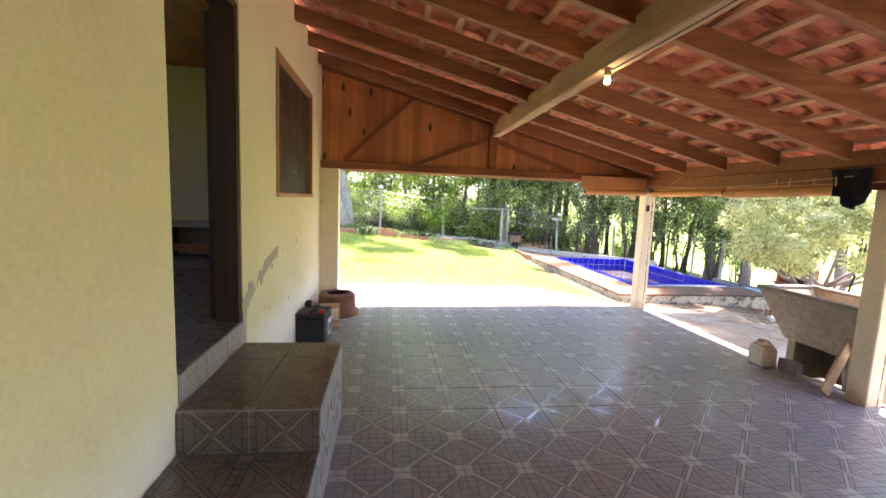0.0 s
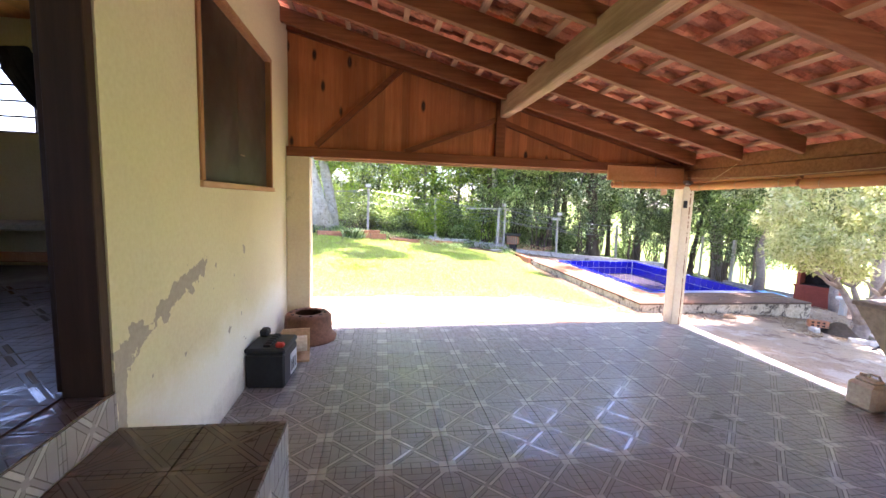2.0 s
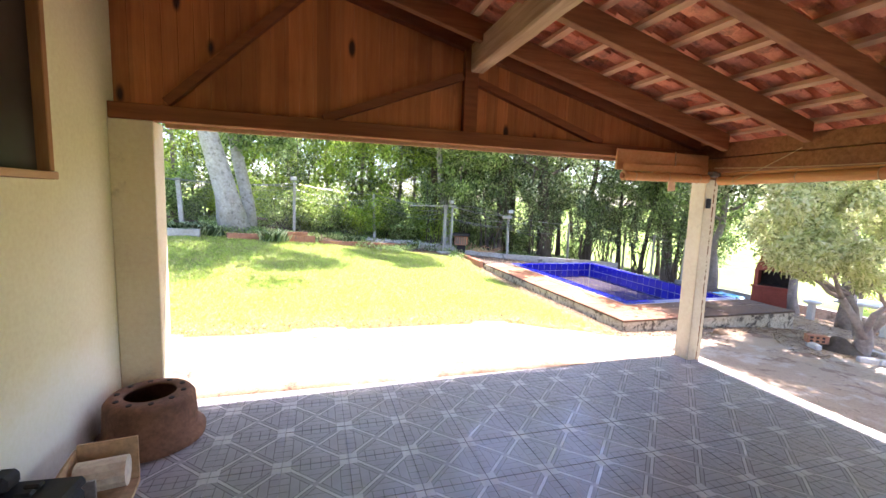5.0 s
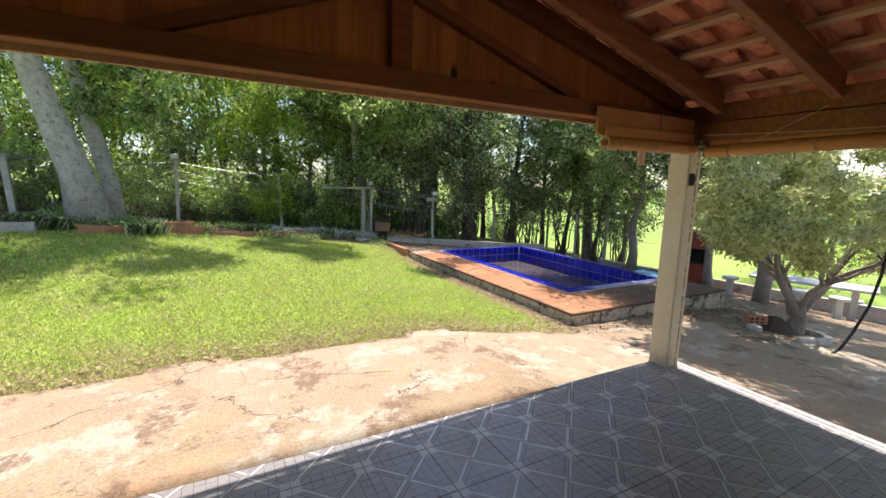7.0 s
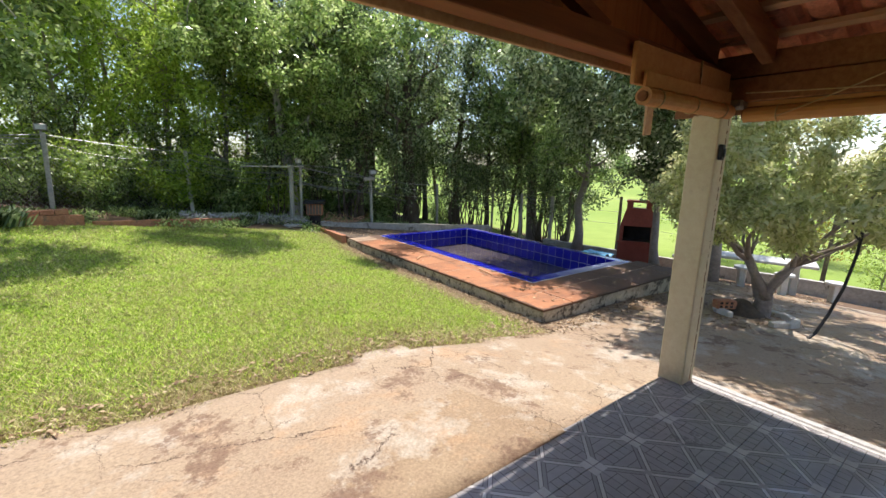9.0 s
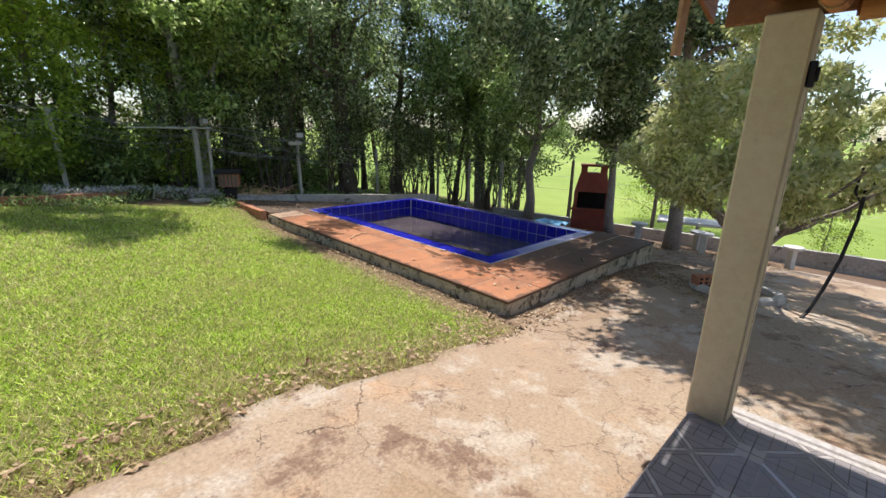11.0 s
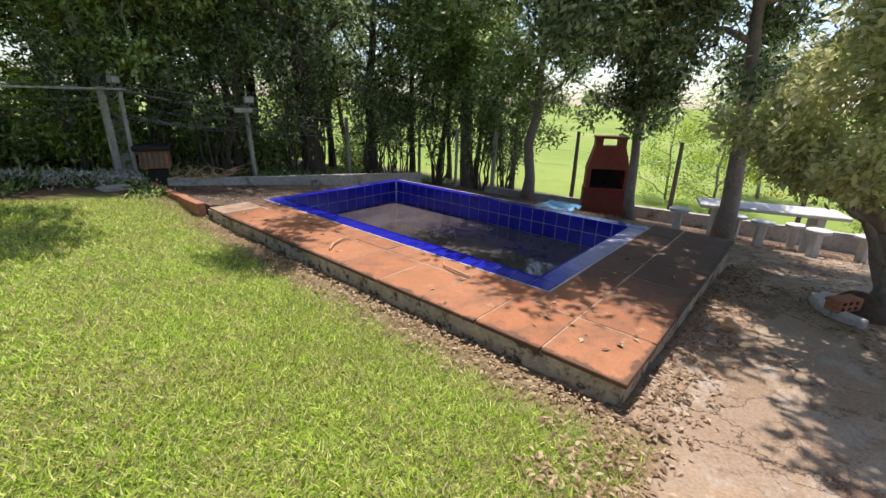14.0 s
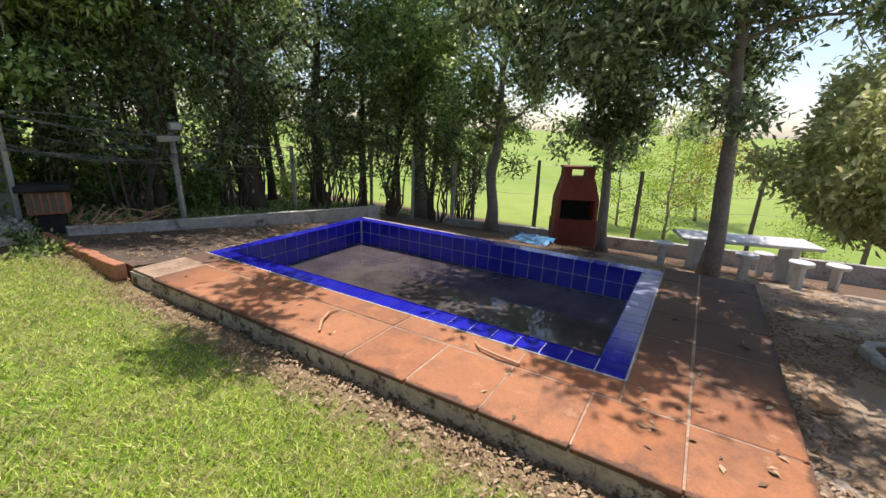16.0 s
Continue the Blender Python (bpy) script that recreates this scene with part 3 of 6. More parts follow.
def make_blade():
    m = Nodes("grass blades", 0.55, 0, 0.25)
    i = m.island()
    w = m.t.nodes.new("ShaderNodeNewGeometry").outputs["Position"]
    x, y, z = m.xyz(w)
    green = m.ramp(i, [(0.0, (0.06, 0.11, 0.012)), (0.35, (0.34, 0.53, 0.05)), (0.75, (0.60, 0.77, 0.10)), (1.0, (0.92, 0.92, 0.40))])
    straw = m.ramp(i, [(0.0, (0.28, 0.20, 0.10)), (1.0, (0.62, 0.52, 0.32))])
    edge = m.math("MULTIPLY", m.math("SUBTRACT", 9.1, y), 0.55)
    edge = m.math("MAXIMUM", edge, m.math("MULTIPLY", m.math("SUBTRACT", x, 4.45), 1.4))
    dry = m.math("ADD", m.ramp(m.noise(1.8, 7, 0.65, w), [(0.32, 0.08), (0.72, 0.66)]), m.math("MAXIMUM", edge, 0.0))
    pick = m.math("LESS_THAN", m.math("FRACT", m.math("MULTIPLY", i, 37.0)), dry)
    col = m.mix(m.math("MULTIPLY", pick, 0.85), green, straw)
    m.color(col)
    tr = m.add("BsdfTranslucent")
    m.link(col, tr.inputs[0])
    mx = m.add("MixShader", Fac=0.35)
    m.link(m.bsdf.outputs[0], mx.inputs[1])
    m.link(tr.outputs[0], mx.inputs[2])
    m.link(mx.outputs[0], m.t.nodes["Material Output"].inputs[0])
    return m.mat


def make_glass():
    m = Nodes("dusty dark glass", 0.12, 0, 0.6)
    m.bsdf.inputs["Alpha"].default_value = 1.0
    m.color(m.mix(m.ramp(m.noise(1.5, 6, 0.6), [(0.4, 0.0), (0.7, 1.0)]), (0.022, 0.017, 0.014), (0.055, 0.042, 0.034)))
    m.rough(m.ramp(m.noise(3.0, 6), [(0.35, 0.32), (0.7, 0.55)]))
    return m.mat


def make_bulb():
    m = Nodes("lit bulb", 0.3)
    m.bsdf.inputs["Emission Color"].default_value = (1.0, 0.68, 0.34, 1)
    m.bsdf.inputs["Emission Strength"].default_value = 25.0
    return m.mat


def make_water():
    m = Nodes("shallow murky water", 0.04, 0, 0.5)
    m.color(m.mix(m.ramp(m.noise(1.1, 8, 0.7), [(0.4, 0.0), (0.65, 1.0)]), (0.055, 0.048, 0.050), (0.13, 0.108, 0.10)))
    return m.bump(m.noise(1.2, 2), 0.02, 0.003).mat


MAT["concrete"], MAT["slab"], MAT["blue"] = make_concrete(), make_slab(), make_blue()
MAT["blue sheen and film"] = make_blue_sheen()
MAT["ground"], MAT["blade"], MAT["glass"] = make_ground(), make_blade(), make_glass()
MAT["bulb"], MAT["water"] = make_bulb(), make_water()


# ---- ground, yard, pavement ----
def build_ground():
    def axis(lo, hi, step, reach):
        near = list(np.arange(lo, hi + step / 2, step))
        out, d, p = [], step, hi
        while p < reach:
            d *= 1.35
            p += d
            out.append(p)
        left, d, p = [], step, lo
        while p > -reach:
            d *= 1.35
            p -= d
            left.append(p)
        return left[::-1] + near + out
    xs, ys = axis(-8.0, 22.0, 0.25, 1500), axis(-6.0, 26.0, 0.25, 1500)
    verts, nx = [], len(xs)
    for y in ys:
        for x in xs:
            z = land(x, y)
            if -5.4 < x < 4.2 and -4 < y < 6.6:
                z -= 0.2
            if 5.3 < x < 8.6 and 8.8 < y < 14.3:
                z = -1.3
            if 8.8 > x > -8 and 25 > y > 8:
                z += 0.02 * (noise.noise(Vector((x, y, 0)) * 0.8))
            r = math.hypot(x, y)
            if r > 60:
                z += min(1.0, (r - 60) / 400) * 2.4 + 4.5 * max(0, noise.noise(Vector((x, y, 0)) / 400.0)) * smooth((r - 80) / 600)
            verts.append((x, y, z))
    faces = [(j * nx + i, j * nx + i + 1, (j + 1) * nx + i + 1, (j + 1) * nx + i) for j in range(len(ys) - 1) for i in range(nx - 1)]
    tagged(new("ground", fast_mesh("ground", verts, faces, MAT["ground"], True)), "sunlit mown lawn running out to green fields", kind="structure")


def pad_edge(x):
    return 8.17 + 0.10 * noise.noise(Vector((x * 1.3, 0, 0))) + 0.05 * noise.noise(Vector((x * 5, 3, 0))) + 0.12 * smooth((x - 3.4) / 1.4)


def build_pavement():
    step = 0.125
    bm = bmesh.new()
    made = {}

    def at(i, j):
        if (i, j) not in made:
            x, y = i * step, j * step
            made[i, j] = bm.verts.new((x, y, land(x, y) + 0.022 + 0.006 * noise.noise(Vector((x, y, 0)) * 1.5)))
        return made[i, j]
    for i in range(int(-5 / step), int(15.5 / step)):
        for j in range(int(-6 / step), int(11.5 / step)):
            x, y = (i + 0.5) * step, (j + 0.5) * step
            if x < 4.26 and y < 6.62:
                continue
            if x < 5.0 and y > pad_edge(x):
                continue
            if 5.0 <= x < 8.9 and y > 8.62:
                continue
            if x >= 8.9 and (y > 10.6 + 0.5 * noise.noise(Vector((x, y, 1))) or x > 11.6 + 0.6 * noise.noise(Vector((x, y, 4)) * 0.7)):
                continue
            bm.faces.new((at(i, j), at(i + 1, j), at(i + 1, j + 1), at(i, j + 1)))
    rim = [e for e in bm.edges if len(e.link_faces) == 1]
    r = bmesh.ops.extrude_edge_only(bm, edges=rim)
    bmesh.ops.translate(bm, vec=(0, 0, -0.1), verts=[v for v in r["geom"] if isinstance(v, bmesh.types.BMVert)])
    part("pavement", bm, MAT["concrete"], None, "stained and cracked poured concrete round the terrace", "structure", True)


build_ground()
build_pavement()

# ---- terrace and house ----
terrace = part("floor", boxed((-5.2, -4.0, -0.22), (4.31, 6.66, -0.009)), MAT["grout"], None, "grouted bed of the tiled terrace", "structure")


part("kerb", boxed((4.352, -4.0, -0.22), (4.415, 6.70, 0.004), 0.008), MAT["kerb"], None, "pale cement strip edging the tiles", "structure")
part("kerb_inner", boxed((4.312, -4.0, -0.22), (4.35, 6.655, -0.002), 0.004), MAT["kerb"], None, "pale cement strip edging the tiles", "structure")


def wall(name, lo, hi, holes, mat, label):
    """A wall between two corners, standing along x or y, with square openings (from, to, low, high) along its length."""
    along = 0 if hi[0] - lo[0] > hi[1] - lo[1] else 1
    bm = bmesh.new()
    cuts = sorted(holes)
    pos = lo[along]
    for a, b, z0, z1 in cuts:
        p, q = list(lo), list(hi)
        p[along], q[along] = pos, a
        box(bm, p, q)
        p, q = list(lo), list(hi)
        p[along], q[along], q[2] = a, b, z0
        if z0 > lo[2]:
            box(bm, p, q)
        p, q = list(lo), list(hi)
        p[along], q[along], p[2] = a, b, z1
        box(bm, p, q)
        pos = b
    p, q = list(lo), list(hi)
    p[along] = pos
    box(bm, p, q)
    return part(name, bm, mat, None, label, "structure")


DOOR = (2.235, 3.185, 0.75, 2.90)
WIN = (4.10, 5.87, 1.63, 2.93)
TOP = roof_z(WALL_X) + 0.02
wall("wall_east", (WALL_X - 0.15, -4.0, -0.02), (WALL_X, 6.70, TOP), [DOOR, WIN], MAT["paint"], "yellow painted plaster wall with flaked patches")
wall("wall_north", (-5.35, 6.55, -0.02), (WALL_X - 0.15, 6.70, 3.5), [(-4.25, -3.17, 2.17, 3.01)], MAT["paint"], "yellow painted plaster wall")
# the opening here is added, unseen, to let sky light brighten the room
wall("wall_back", (-4.75, -4.0, 0.0), (-4.6, 6.55, 3.5), [(0.4, 2.6, 1.7, 2.95)], MAT["room"], "dim plastered wall of the inner room")
wall("wall_south", (-4.6, -4.15, 0.0), (WALL_X - 0.15, -4.0, 3.5), [], MAT["room"], "dim plastered wall of the inner room")
wall("wall_terrace", (WALL_X - 0.15, -4.3, -0.02), (4.6, -4.15, 3.2), [], MAT["paint"], "yellow painted plaster wall behind the terrace")
part("ceiling", boxed((-4.59, -3.99, 3.34), (WALL_X - 0.152, 6.548, 3.38)), MAT["board"], None, "varnished board ceiling of the inner room", "structure")
part("roof_slab", boxed((-5.2, -4.2, 3.5), (WALL_X - 0.1, 6.70, 3.56)), MAT["clay"], None, "house roof", "structure")
part("floor_inner", boxed((-4.6, -4.0, 0.5), (WALL_X - 0.152, 6.54, 0.742)), MAT["grout"], None, "raised floor of the inner room", "structure")
part("pilaster", boxed((WALL_X, 6.50, -0.01), (-0.665, 6.70, 2.06), 0.006), MAT["column"], None, "grubby painted pilaster at the end of the house wall", "structure")

# door lining and open leaf
door = group_thing("door_1", "", "", (WALL_X, DOOR[1], DOOR[2]))
tagged(door, "dark stained wooden door frame in the yellow wall", kind="structure")
part("jamb", boxed((-0.16, -0.06, 0.0), (-0.005, -0.003, 2.13), 0.004), MAT["dark wood"], door)
part("jamb", boxed((-0.16, DOOR[0] - DOOR[1] + 0.003, 0.0), (-0.012, DOOR[0] - DOOR[1] + 0.025, 2.13), 0.004), MAT["dark wood"], door)
part("head", boxed((-0.16, DOOR[0] - DOOR[1] + 0.03, 2.09), (-0.005, -0.065, 2.145), 0.004), MAT["dark wood"], door)
leaf = part("door_leaf", boxed((-0.205, -0.02, 0.015), (-0.165, 0.84, 2.07), 0.004), MAT["dark wood"], door, "dark plank door standing open into the room")
for k in range(7):
    part("plank", boxed((-0.212, -0.01 + k * 0.12, 0.02), (-0.2055, -0.01 + k * 0.12 + 0.114, 2.06), 0.002), MAT["dark wood"], leaf)

# shuttered window
window = tagged(group_thing("window_1", "", "", (WALL_X, WIN[0], WIN[2])), "wooden framed window with dusty dark panes", kind="structure")
wy, wz = WIN[1] - WIN[0], WIN[3] - WIN[2]
part("window_frame", boxed((-0.10, 0.003, 0.045), (0.014, 0.055, wz - 0.003), 0.004), MAT["window wood"], window)
part("window_frame", boxed((-0.10, wy - 0.045, 0.045), (0.006, wy - 0.003, wz - 0.003), 0.004), MAT["window wood"], window)
part("window_head", boxed((-0.10, 0.057, wz - 0.045), (0.010, wy - 0.047, wz - 0.003), 0.004), MAT["window wood"], window)
part("window_sill", boxed((-0.10, 0.003, 0.003), (0.022, wy - 0.003, 0.043), 0.004), MAT["batten"], window, "pale worn wooden sill")
for k in range(2):
    a = 0.057 + k * (wy - 0.104) / 2
    b = a + (wy - 0.104) / 2 - 0.002
    part("pane", boxed((-0.055, a, 0.047), (-0.048, b, wz - 0.047)), MAT["glass"], window)
part("latch", boxed((-0.047, wy * 0.52, 0.28), (-0.038, wy * 0.52 + 0.10, 0.29), 0.002), MAT["cream"], window)

# barred window of the inner room
bars = tagged(group_thing("window_2", "", "", (-4.25, 6.58, 2.17)), "small barred window of the inner room", kind="structure")
for k in range(6):
    part("bar", boxed((0.003, 0.0, 0.003 + k * 0.163), (1.077, 0.02, 0.022 + k * 0.163)), MAT["black"], bars)
for xx, z1 in ((0.003, 0.837), (0.70, 0.42), (1.057, 0.837)):
    part("mullion", boxed((xx, 0.022, 0.003), (xx + 0.02, 0.045, z1)), MAT["black"], bars)

# board bench in the inner room
bench = group_thing("bench", "long low board bench against the inner room's wall", "bench", (-4.55, 6.0, 0.742))
part("seat", boxed((0.02, 0.0, 0.43), (3.2, 0.53, 0.50), 0.01), MAT["room"], bench)
part("front_board", boxed((0.02, -0.012, 0.12), (3.2, 0.02, 0.22), 0.006), MAT["window wood"], bench)
for xx in (0.1, 1.6, 3.05):
    part("leg", boxed((xx, 0.04, 0.0), (xx + 0.08, 0.46, 0.429), 0.005), MAT["dark wood"], bench)
cloth = group_thing("hanging_cloth", "dark cloth hung over the bars of the inner window", "cloth", (-3.45, 6.50, 2.17), rz=90)
bm = bmesh.new()
for k in range(3):
    tube(bm, [(0.0, 0.25 - k * 0.05, 0.85), (0.03, 0.2 - k * 0.06, 0.65), (0.04, 0.02 - k * 0.05, 0.35), (0.03, -0.1 - k * 0.05, 0.2), (0.03, -0.12 - k * 0.05, 0.02)], [0.09, 0.1, 0.08, 0.05, 0.08], 8, 0.2)
part("cloth", bm, MAT["cloth"], cloth, soft=True)

# steps up to the door
for n, (y0, top) in enumerate(((-0.6, 0.17), (0.9, 0.352), (2.20, 0.582))):
    part("step_%d" % (n + 1), boxed((WALL_X + 0.003, y0, -0.005), (-0.245, 3.185, top), 0.004), MAT["grout"], None, "cement core of a tiled doorstep", "structure")
bulb_y = 3.06

# ---- columns ----
for n, (x, y) in enumerate(((4.265, 6.585), (4.36, 3.22), (4.36, -0.2), (4.36, -3.6))):
    bm = boxed((-0.085, -0.09, -0.02), (0.085, 0.09, 1.90), 0.008)
    bmesh.ops.subdivide_edges(bm, edges=[e for e in bm.edges if e.calc_length() > 1], cuts=12)
    for v in bm.verts:
        v.co.x += 0.004 * noise.noise(Vector((v.co.x * 9, y, v.co.z * 3)))
    c = part("column", bm, MAT["column"], None, "cream painted concrete post at the terrace's edge", "structure")
    c.matrix_basis = pose(x, y, 0)

clip = group_thing("wall_clip", "small black plastic clip screwed to the column", "clip", (4.222, 6.494, 1.66))
part("body", boxed((-0.022, -0.026, -0.05), (0.022, 0.0, 0.05), 0.004), MAT["black"], clip)
part("jaw", boxed((-0.012, -0.036, -0.03), (0.012, -0.027, 0.025), 0.003), MAT["black"], clip)

# ---- roof timbers ----
roof = tagged(group_thing("roof", "", ""), "single pitch clay tiled terrace roof on sawn rafters", kind="structure")
TILT_Y = math.degrees(math.atan(0.255))
RAFTERS = [6.27 - 0.705 * k for k in range(15)]


def sloped(x0, x1, y0, y1, z0, z1, bevel=0.004):
    """A timber that lies with the roof: z is measured from the battens' underside."""
    bm = boxed((x0, y0, z0), (x1, y1, z1), bevel)
    for v in bm.verts:
        v.co.z += roof_z(v.co.x)
    return bm


for k, y in enumerate(RAFTERS):
    r = part("rafter", sloped(WALL_X + 0.004, 4.12, y - 0.032, y + 0.032, -0.155, -0.002), MAT["rafter"], roof)
for k in range(21):
    x = WALL_X + 0.14 + 0.29 * k
    if x < 4.95:
        part("batten", sloped(x - 0.025, x + 0.025, -4.0, 7.025, 0.0, 0.028, 0), MAT["batten"], roof)
bm = boxed((1.585, -4.1, 2.635), (1.705, 6.49, 2.86), 0.012)
bmesh.ops.subdivide_edges(bm, edges=[e for e in bm.edges if e.calc_length() > 5], cuts=60)
for v in bm.verts:
    s = noise.noise(Vector((v.co.y * 2.5, v.co.x * 8, v.co.z * 8)))
    v.co.x += 0.010 * s + 0.012 * math.sin(v.co.y * 1.3)
    v.co.z += 0.010 * noise.noise(Vector((v.co.y * 3.1, 5, v.co.x * 9))) * (1 if v.co.z < 2.7 else 0.2)
part("purlin", bm, MAT["purlin"], roof, "rough hewn heavy purlin, pale and worn")
part("eave_beam", boxed((4.16, -4.1, 1.96), (4.28, 6.68, 2.10), 0.006), MAT["rafter"], roof)
part("wall_plate", boxed((4.17, -4.1, 2.105), (4.27, 6.60, 2.24), 0.004), MAT["rafter"], roof)
part("eave_board", boxed((4.30, -4.1, 1.90), (4.33, 6.85, 2.13), 0.004), MAT["rafter"], roof)
part("tie_beam", boxed((WALL_X + 0.004, 6.50, 2.062), (4.155, 6.60, 2.17), 0.005), MAT["brace"], roof, "dark tie beam across the gable")

part("drip_edge", boxed((WALL_X + 0.3, 6.627, 2.035), (4.15, 6.65, 2.085), 0.003), MAT["batten"], roof)

part("barge_board", sloped(WALL_X - 0.2, 4.78, 7.03, 7.054, -0.12, 0.05), MAT["rafter"], roof)
part("outrigger", boxed((4.05, 6.63, 2.16), (4.12, 7.027, 2.235), 0.004), MAT["brace"], roof)
part("hanging_lath", boxed((-0.045, -0.011, -0.40), (0.045, 0.011, 0.0), 0.003, pose(4.24, 7.012, 2.19, 4, -7, 0)), MAT["batten"], roof)

# boarded gable
gable = tagged(group_thing("gable", "", ""), "varnished upright pine boards filling the gable", kind="structure")
x = WALL_X + 0.004
while x < 4.3:
    x1 = min(x + 0.0996, 4.3)
    bm = boxed((x, 6.605, 2.10), (x1, 6.625, 3.0), 0.002)
    for v in bm.verts:
        if v.co.z > 2.6:
            v.co.z = roof_z(v.co.x) - 0.003
    part("board", bm, MAT["board"], gable)
    x += 0.1


def brace(a, b, w=0.06):
    a, b = Vector((a[0], 6.575, a[1])), Vector((b[0], 6.575, b[1]))
    d = (b - a).normalized()
    n = Vector((-d.z, 0, d.x)) * w / 2
    bm = bmesh.new()
    vs = [bm.verts.new(p + q + Vector((0, dy, 0))) for dy in (-0.03, 0.027) for p, q in ((a, n), (b, n), (b, -n), (a, -n))]
    for f in ((0, 1, 2, 3), (7, 6, 5, 4), (0, 4, 5, 1), (1, 5, 6, 2), (2, 6, 7, 3), (3, 7, 4, 0)):
        bm.faces.new([vs[i] for i in f])
    bmesh.ops.recalc_face_normals(bm, faces=bm.faces)
    part("brace", bm, MAT["brace"], gable)


brace((-0.60, 2.20), (0.42, 3.17))
brace((0.45, 2.18), (1.56, 2.62))
brace((1.66, 2.60), (2.95, 2.18))
part("king_post", boxed((1.57, 6.535, 2.172), (1.69, 6.603, 2.90), 0.004), MAT["brace"], gable)
part("top_rail", sloped(WALL_X + 0.006, 4.1, 6.53, 6.603, -0.13, -0.004), MAT["brace"], gable)

# light over the terrace
lamp = group_thing("hanging_bulb", "small bare lit bulb in a socket under the purlin", "light bulb", (1.60, bulb_y, 2.63))
part("socket", lathe([(0.0, 0.0), (0.022, 0.0), (0.024, -0.035), (0.018, -0.05), (0.0, -0.05)], 12), MAT["carton"], lamp, "brown bulb socket")
part("bulb", lathe([(0.0, -0.051), (0.011, -0.054), (0.021, -0.072), (0.022, -0.083), (0.015, -0.099), (0.0, -0.104)], 14), MAT["bulb"], lamp, "glowing warm bulb", soft=True)
part("wire", tubed(sag((0.03, 0.0, 0.0), (0.04, -2.5, 0.02), 0.015), 0.004, 5), MAT["black"], lamp)

# rolled blinds under the eave
def rolled(name_label, a, b, r=0.055, flat=0.0):
    t = group_thing("rolled_blind", name_label, "rolled blind")
    a, b = Vector(a), Vector(b)
    d = (b - a).normalized()
    part("roll", tubed([a, b], r, 14), MAT["blind"], t, soft=False)
    part("inner_roll", tubed([a - d * 0.012, b + d * 0.012], r * 0.6, 10), MAT["brace"], t)
    side = Vector((-d.y, d.x, 0))
    part("hanger_board", boxed((-0.008, 0, 0), (0.008, (b - a).length, 0.07), 0.002, Matrix.Translation(a + Vector((0, 0, r + 0.002))) @ d.to_track_quat("Y", "Z").to_matrix().to_4x4()), MAT["blind"], t)
    for f in (0.12, 0.5, 0.88):
        p = a.lerp(b, f)
        ring = [p + side * math.cos(q) * (r + 0.004) + Vector((0, 0, math.sin(q) * (r + 0.004))) for q in np.linspace(0, 2 * math.pi, 13)]
        part("tie", tubed(ring, 0.004, 4), MAT["rope"], t)
    return t


rolled("orange brown blind rolled up against the gable's end beam", (3.12, 6.44, 1.885), (4.12, 6.44, 1.90), 0.043)
rolled("orange brown blind rolled up along the eave", (4.22, 6.38, 1.885), (4.22, 4.95, 1.90), 0.045)
rolled("orange brown blind rolled up along the eave", (4.20, 4.88, 1.875), (4.20, 3.32, 1.90), 0.05)
board = group_thing("valance", "flat orange brown board hung at the gable's end", "board")
part("panel", boxed((3.06, 6.46, 1.94), (4.14, 6.485, 2.13), 0.004), MAT["blind"], board)
part("tie", tubed([(3.72, 6.455, 2.14), (3.725, 6.45, 2.0), (3.72, 6.44, 1.84)], 0.006, 5), MAT["rope"], board)
bracket = group_thing("metal_cap", "small bent zinc cap on the column head", "bracket", (4.17, 6.46, 1.92))
part("plate", boxed((-0.05, -0.09, 0.0), (0.06, -0.01, 0.05), 0.01), MAT["zinc"], bracket)
line = group_thing("clothes_line", "slack cord strung below the eave with wooden pegs", "clothes line")
part("cord", tubed(sag((4.10, 6.35, 2.00), (4.10, 3.3, 2.02), 0.05), 0.004, 5), MAT["rope"], line)
part("cord", tubed(sag((4.12, 5.6, 2.12), (4.14, 6.2, 1.86), 0.01), 0.004, 5), MAT["rope"], line)
for yy in (4.1, 3.95, 3.7, 3.5):
    part("peg", boxed((4.09, yy, 1.93), (4.105, yy + 0.012, 2.02), 0.002), MAT["batten"], line)

# dark garment on the line
shirt = group_thing("dark_garment", "dark garment hanging from the cord beside the column", "clothing", (4.10, 3.40, 2.08))
bm = bmesh.new()
n, mrows = 10, 12
vs = {}
for i in range(n + 1):
    for j in range(mrows + 1):
        u, v = i / n, j / mrows
        w = 0.36 * (1 - 0.45 * v * (1 if u > 0.5 else 0.4))
        vs[i, j] = bm.verts.new((0.03 * math.sin(u * 14 + v * 3) * (0.4 + v), (u - 0.5) * w, -0.30 * v - 0.06 * math.sin(u * 5) * v))
for i in range(n):
    for j in range(mrows):
        bm.faces.new((vs[i, j], vs[i + 1, j], vs[i + 1, j + 1], vs[i, j + 1]))
bmesh.ops.solidify(bm, geom=bm.faces[:], thickness=0.012)
part("cloth", bm, MAT["cloth"], shirt, soft=True)

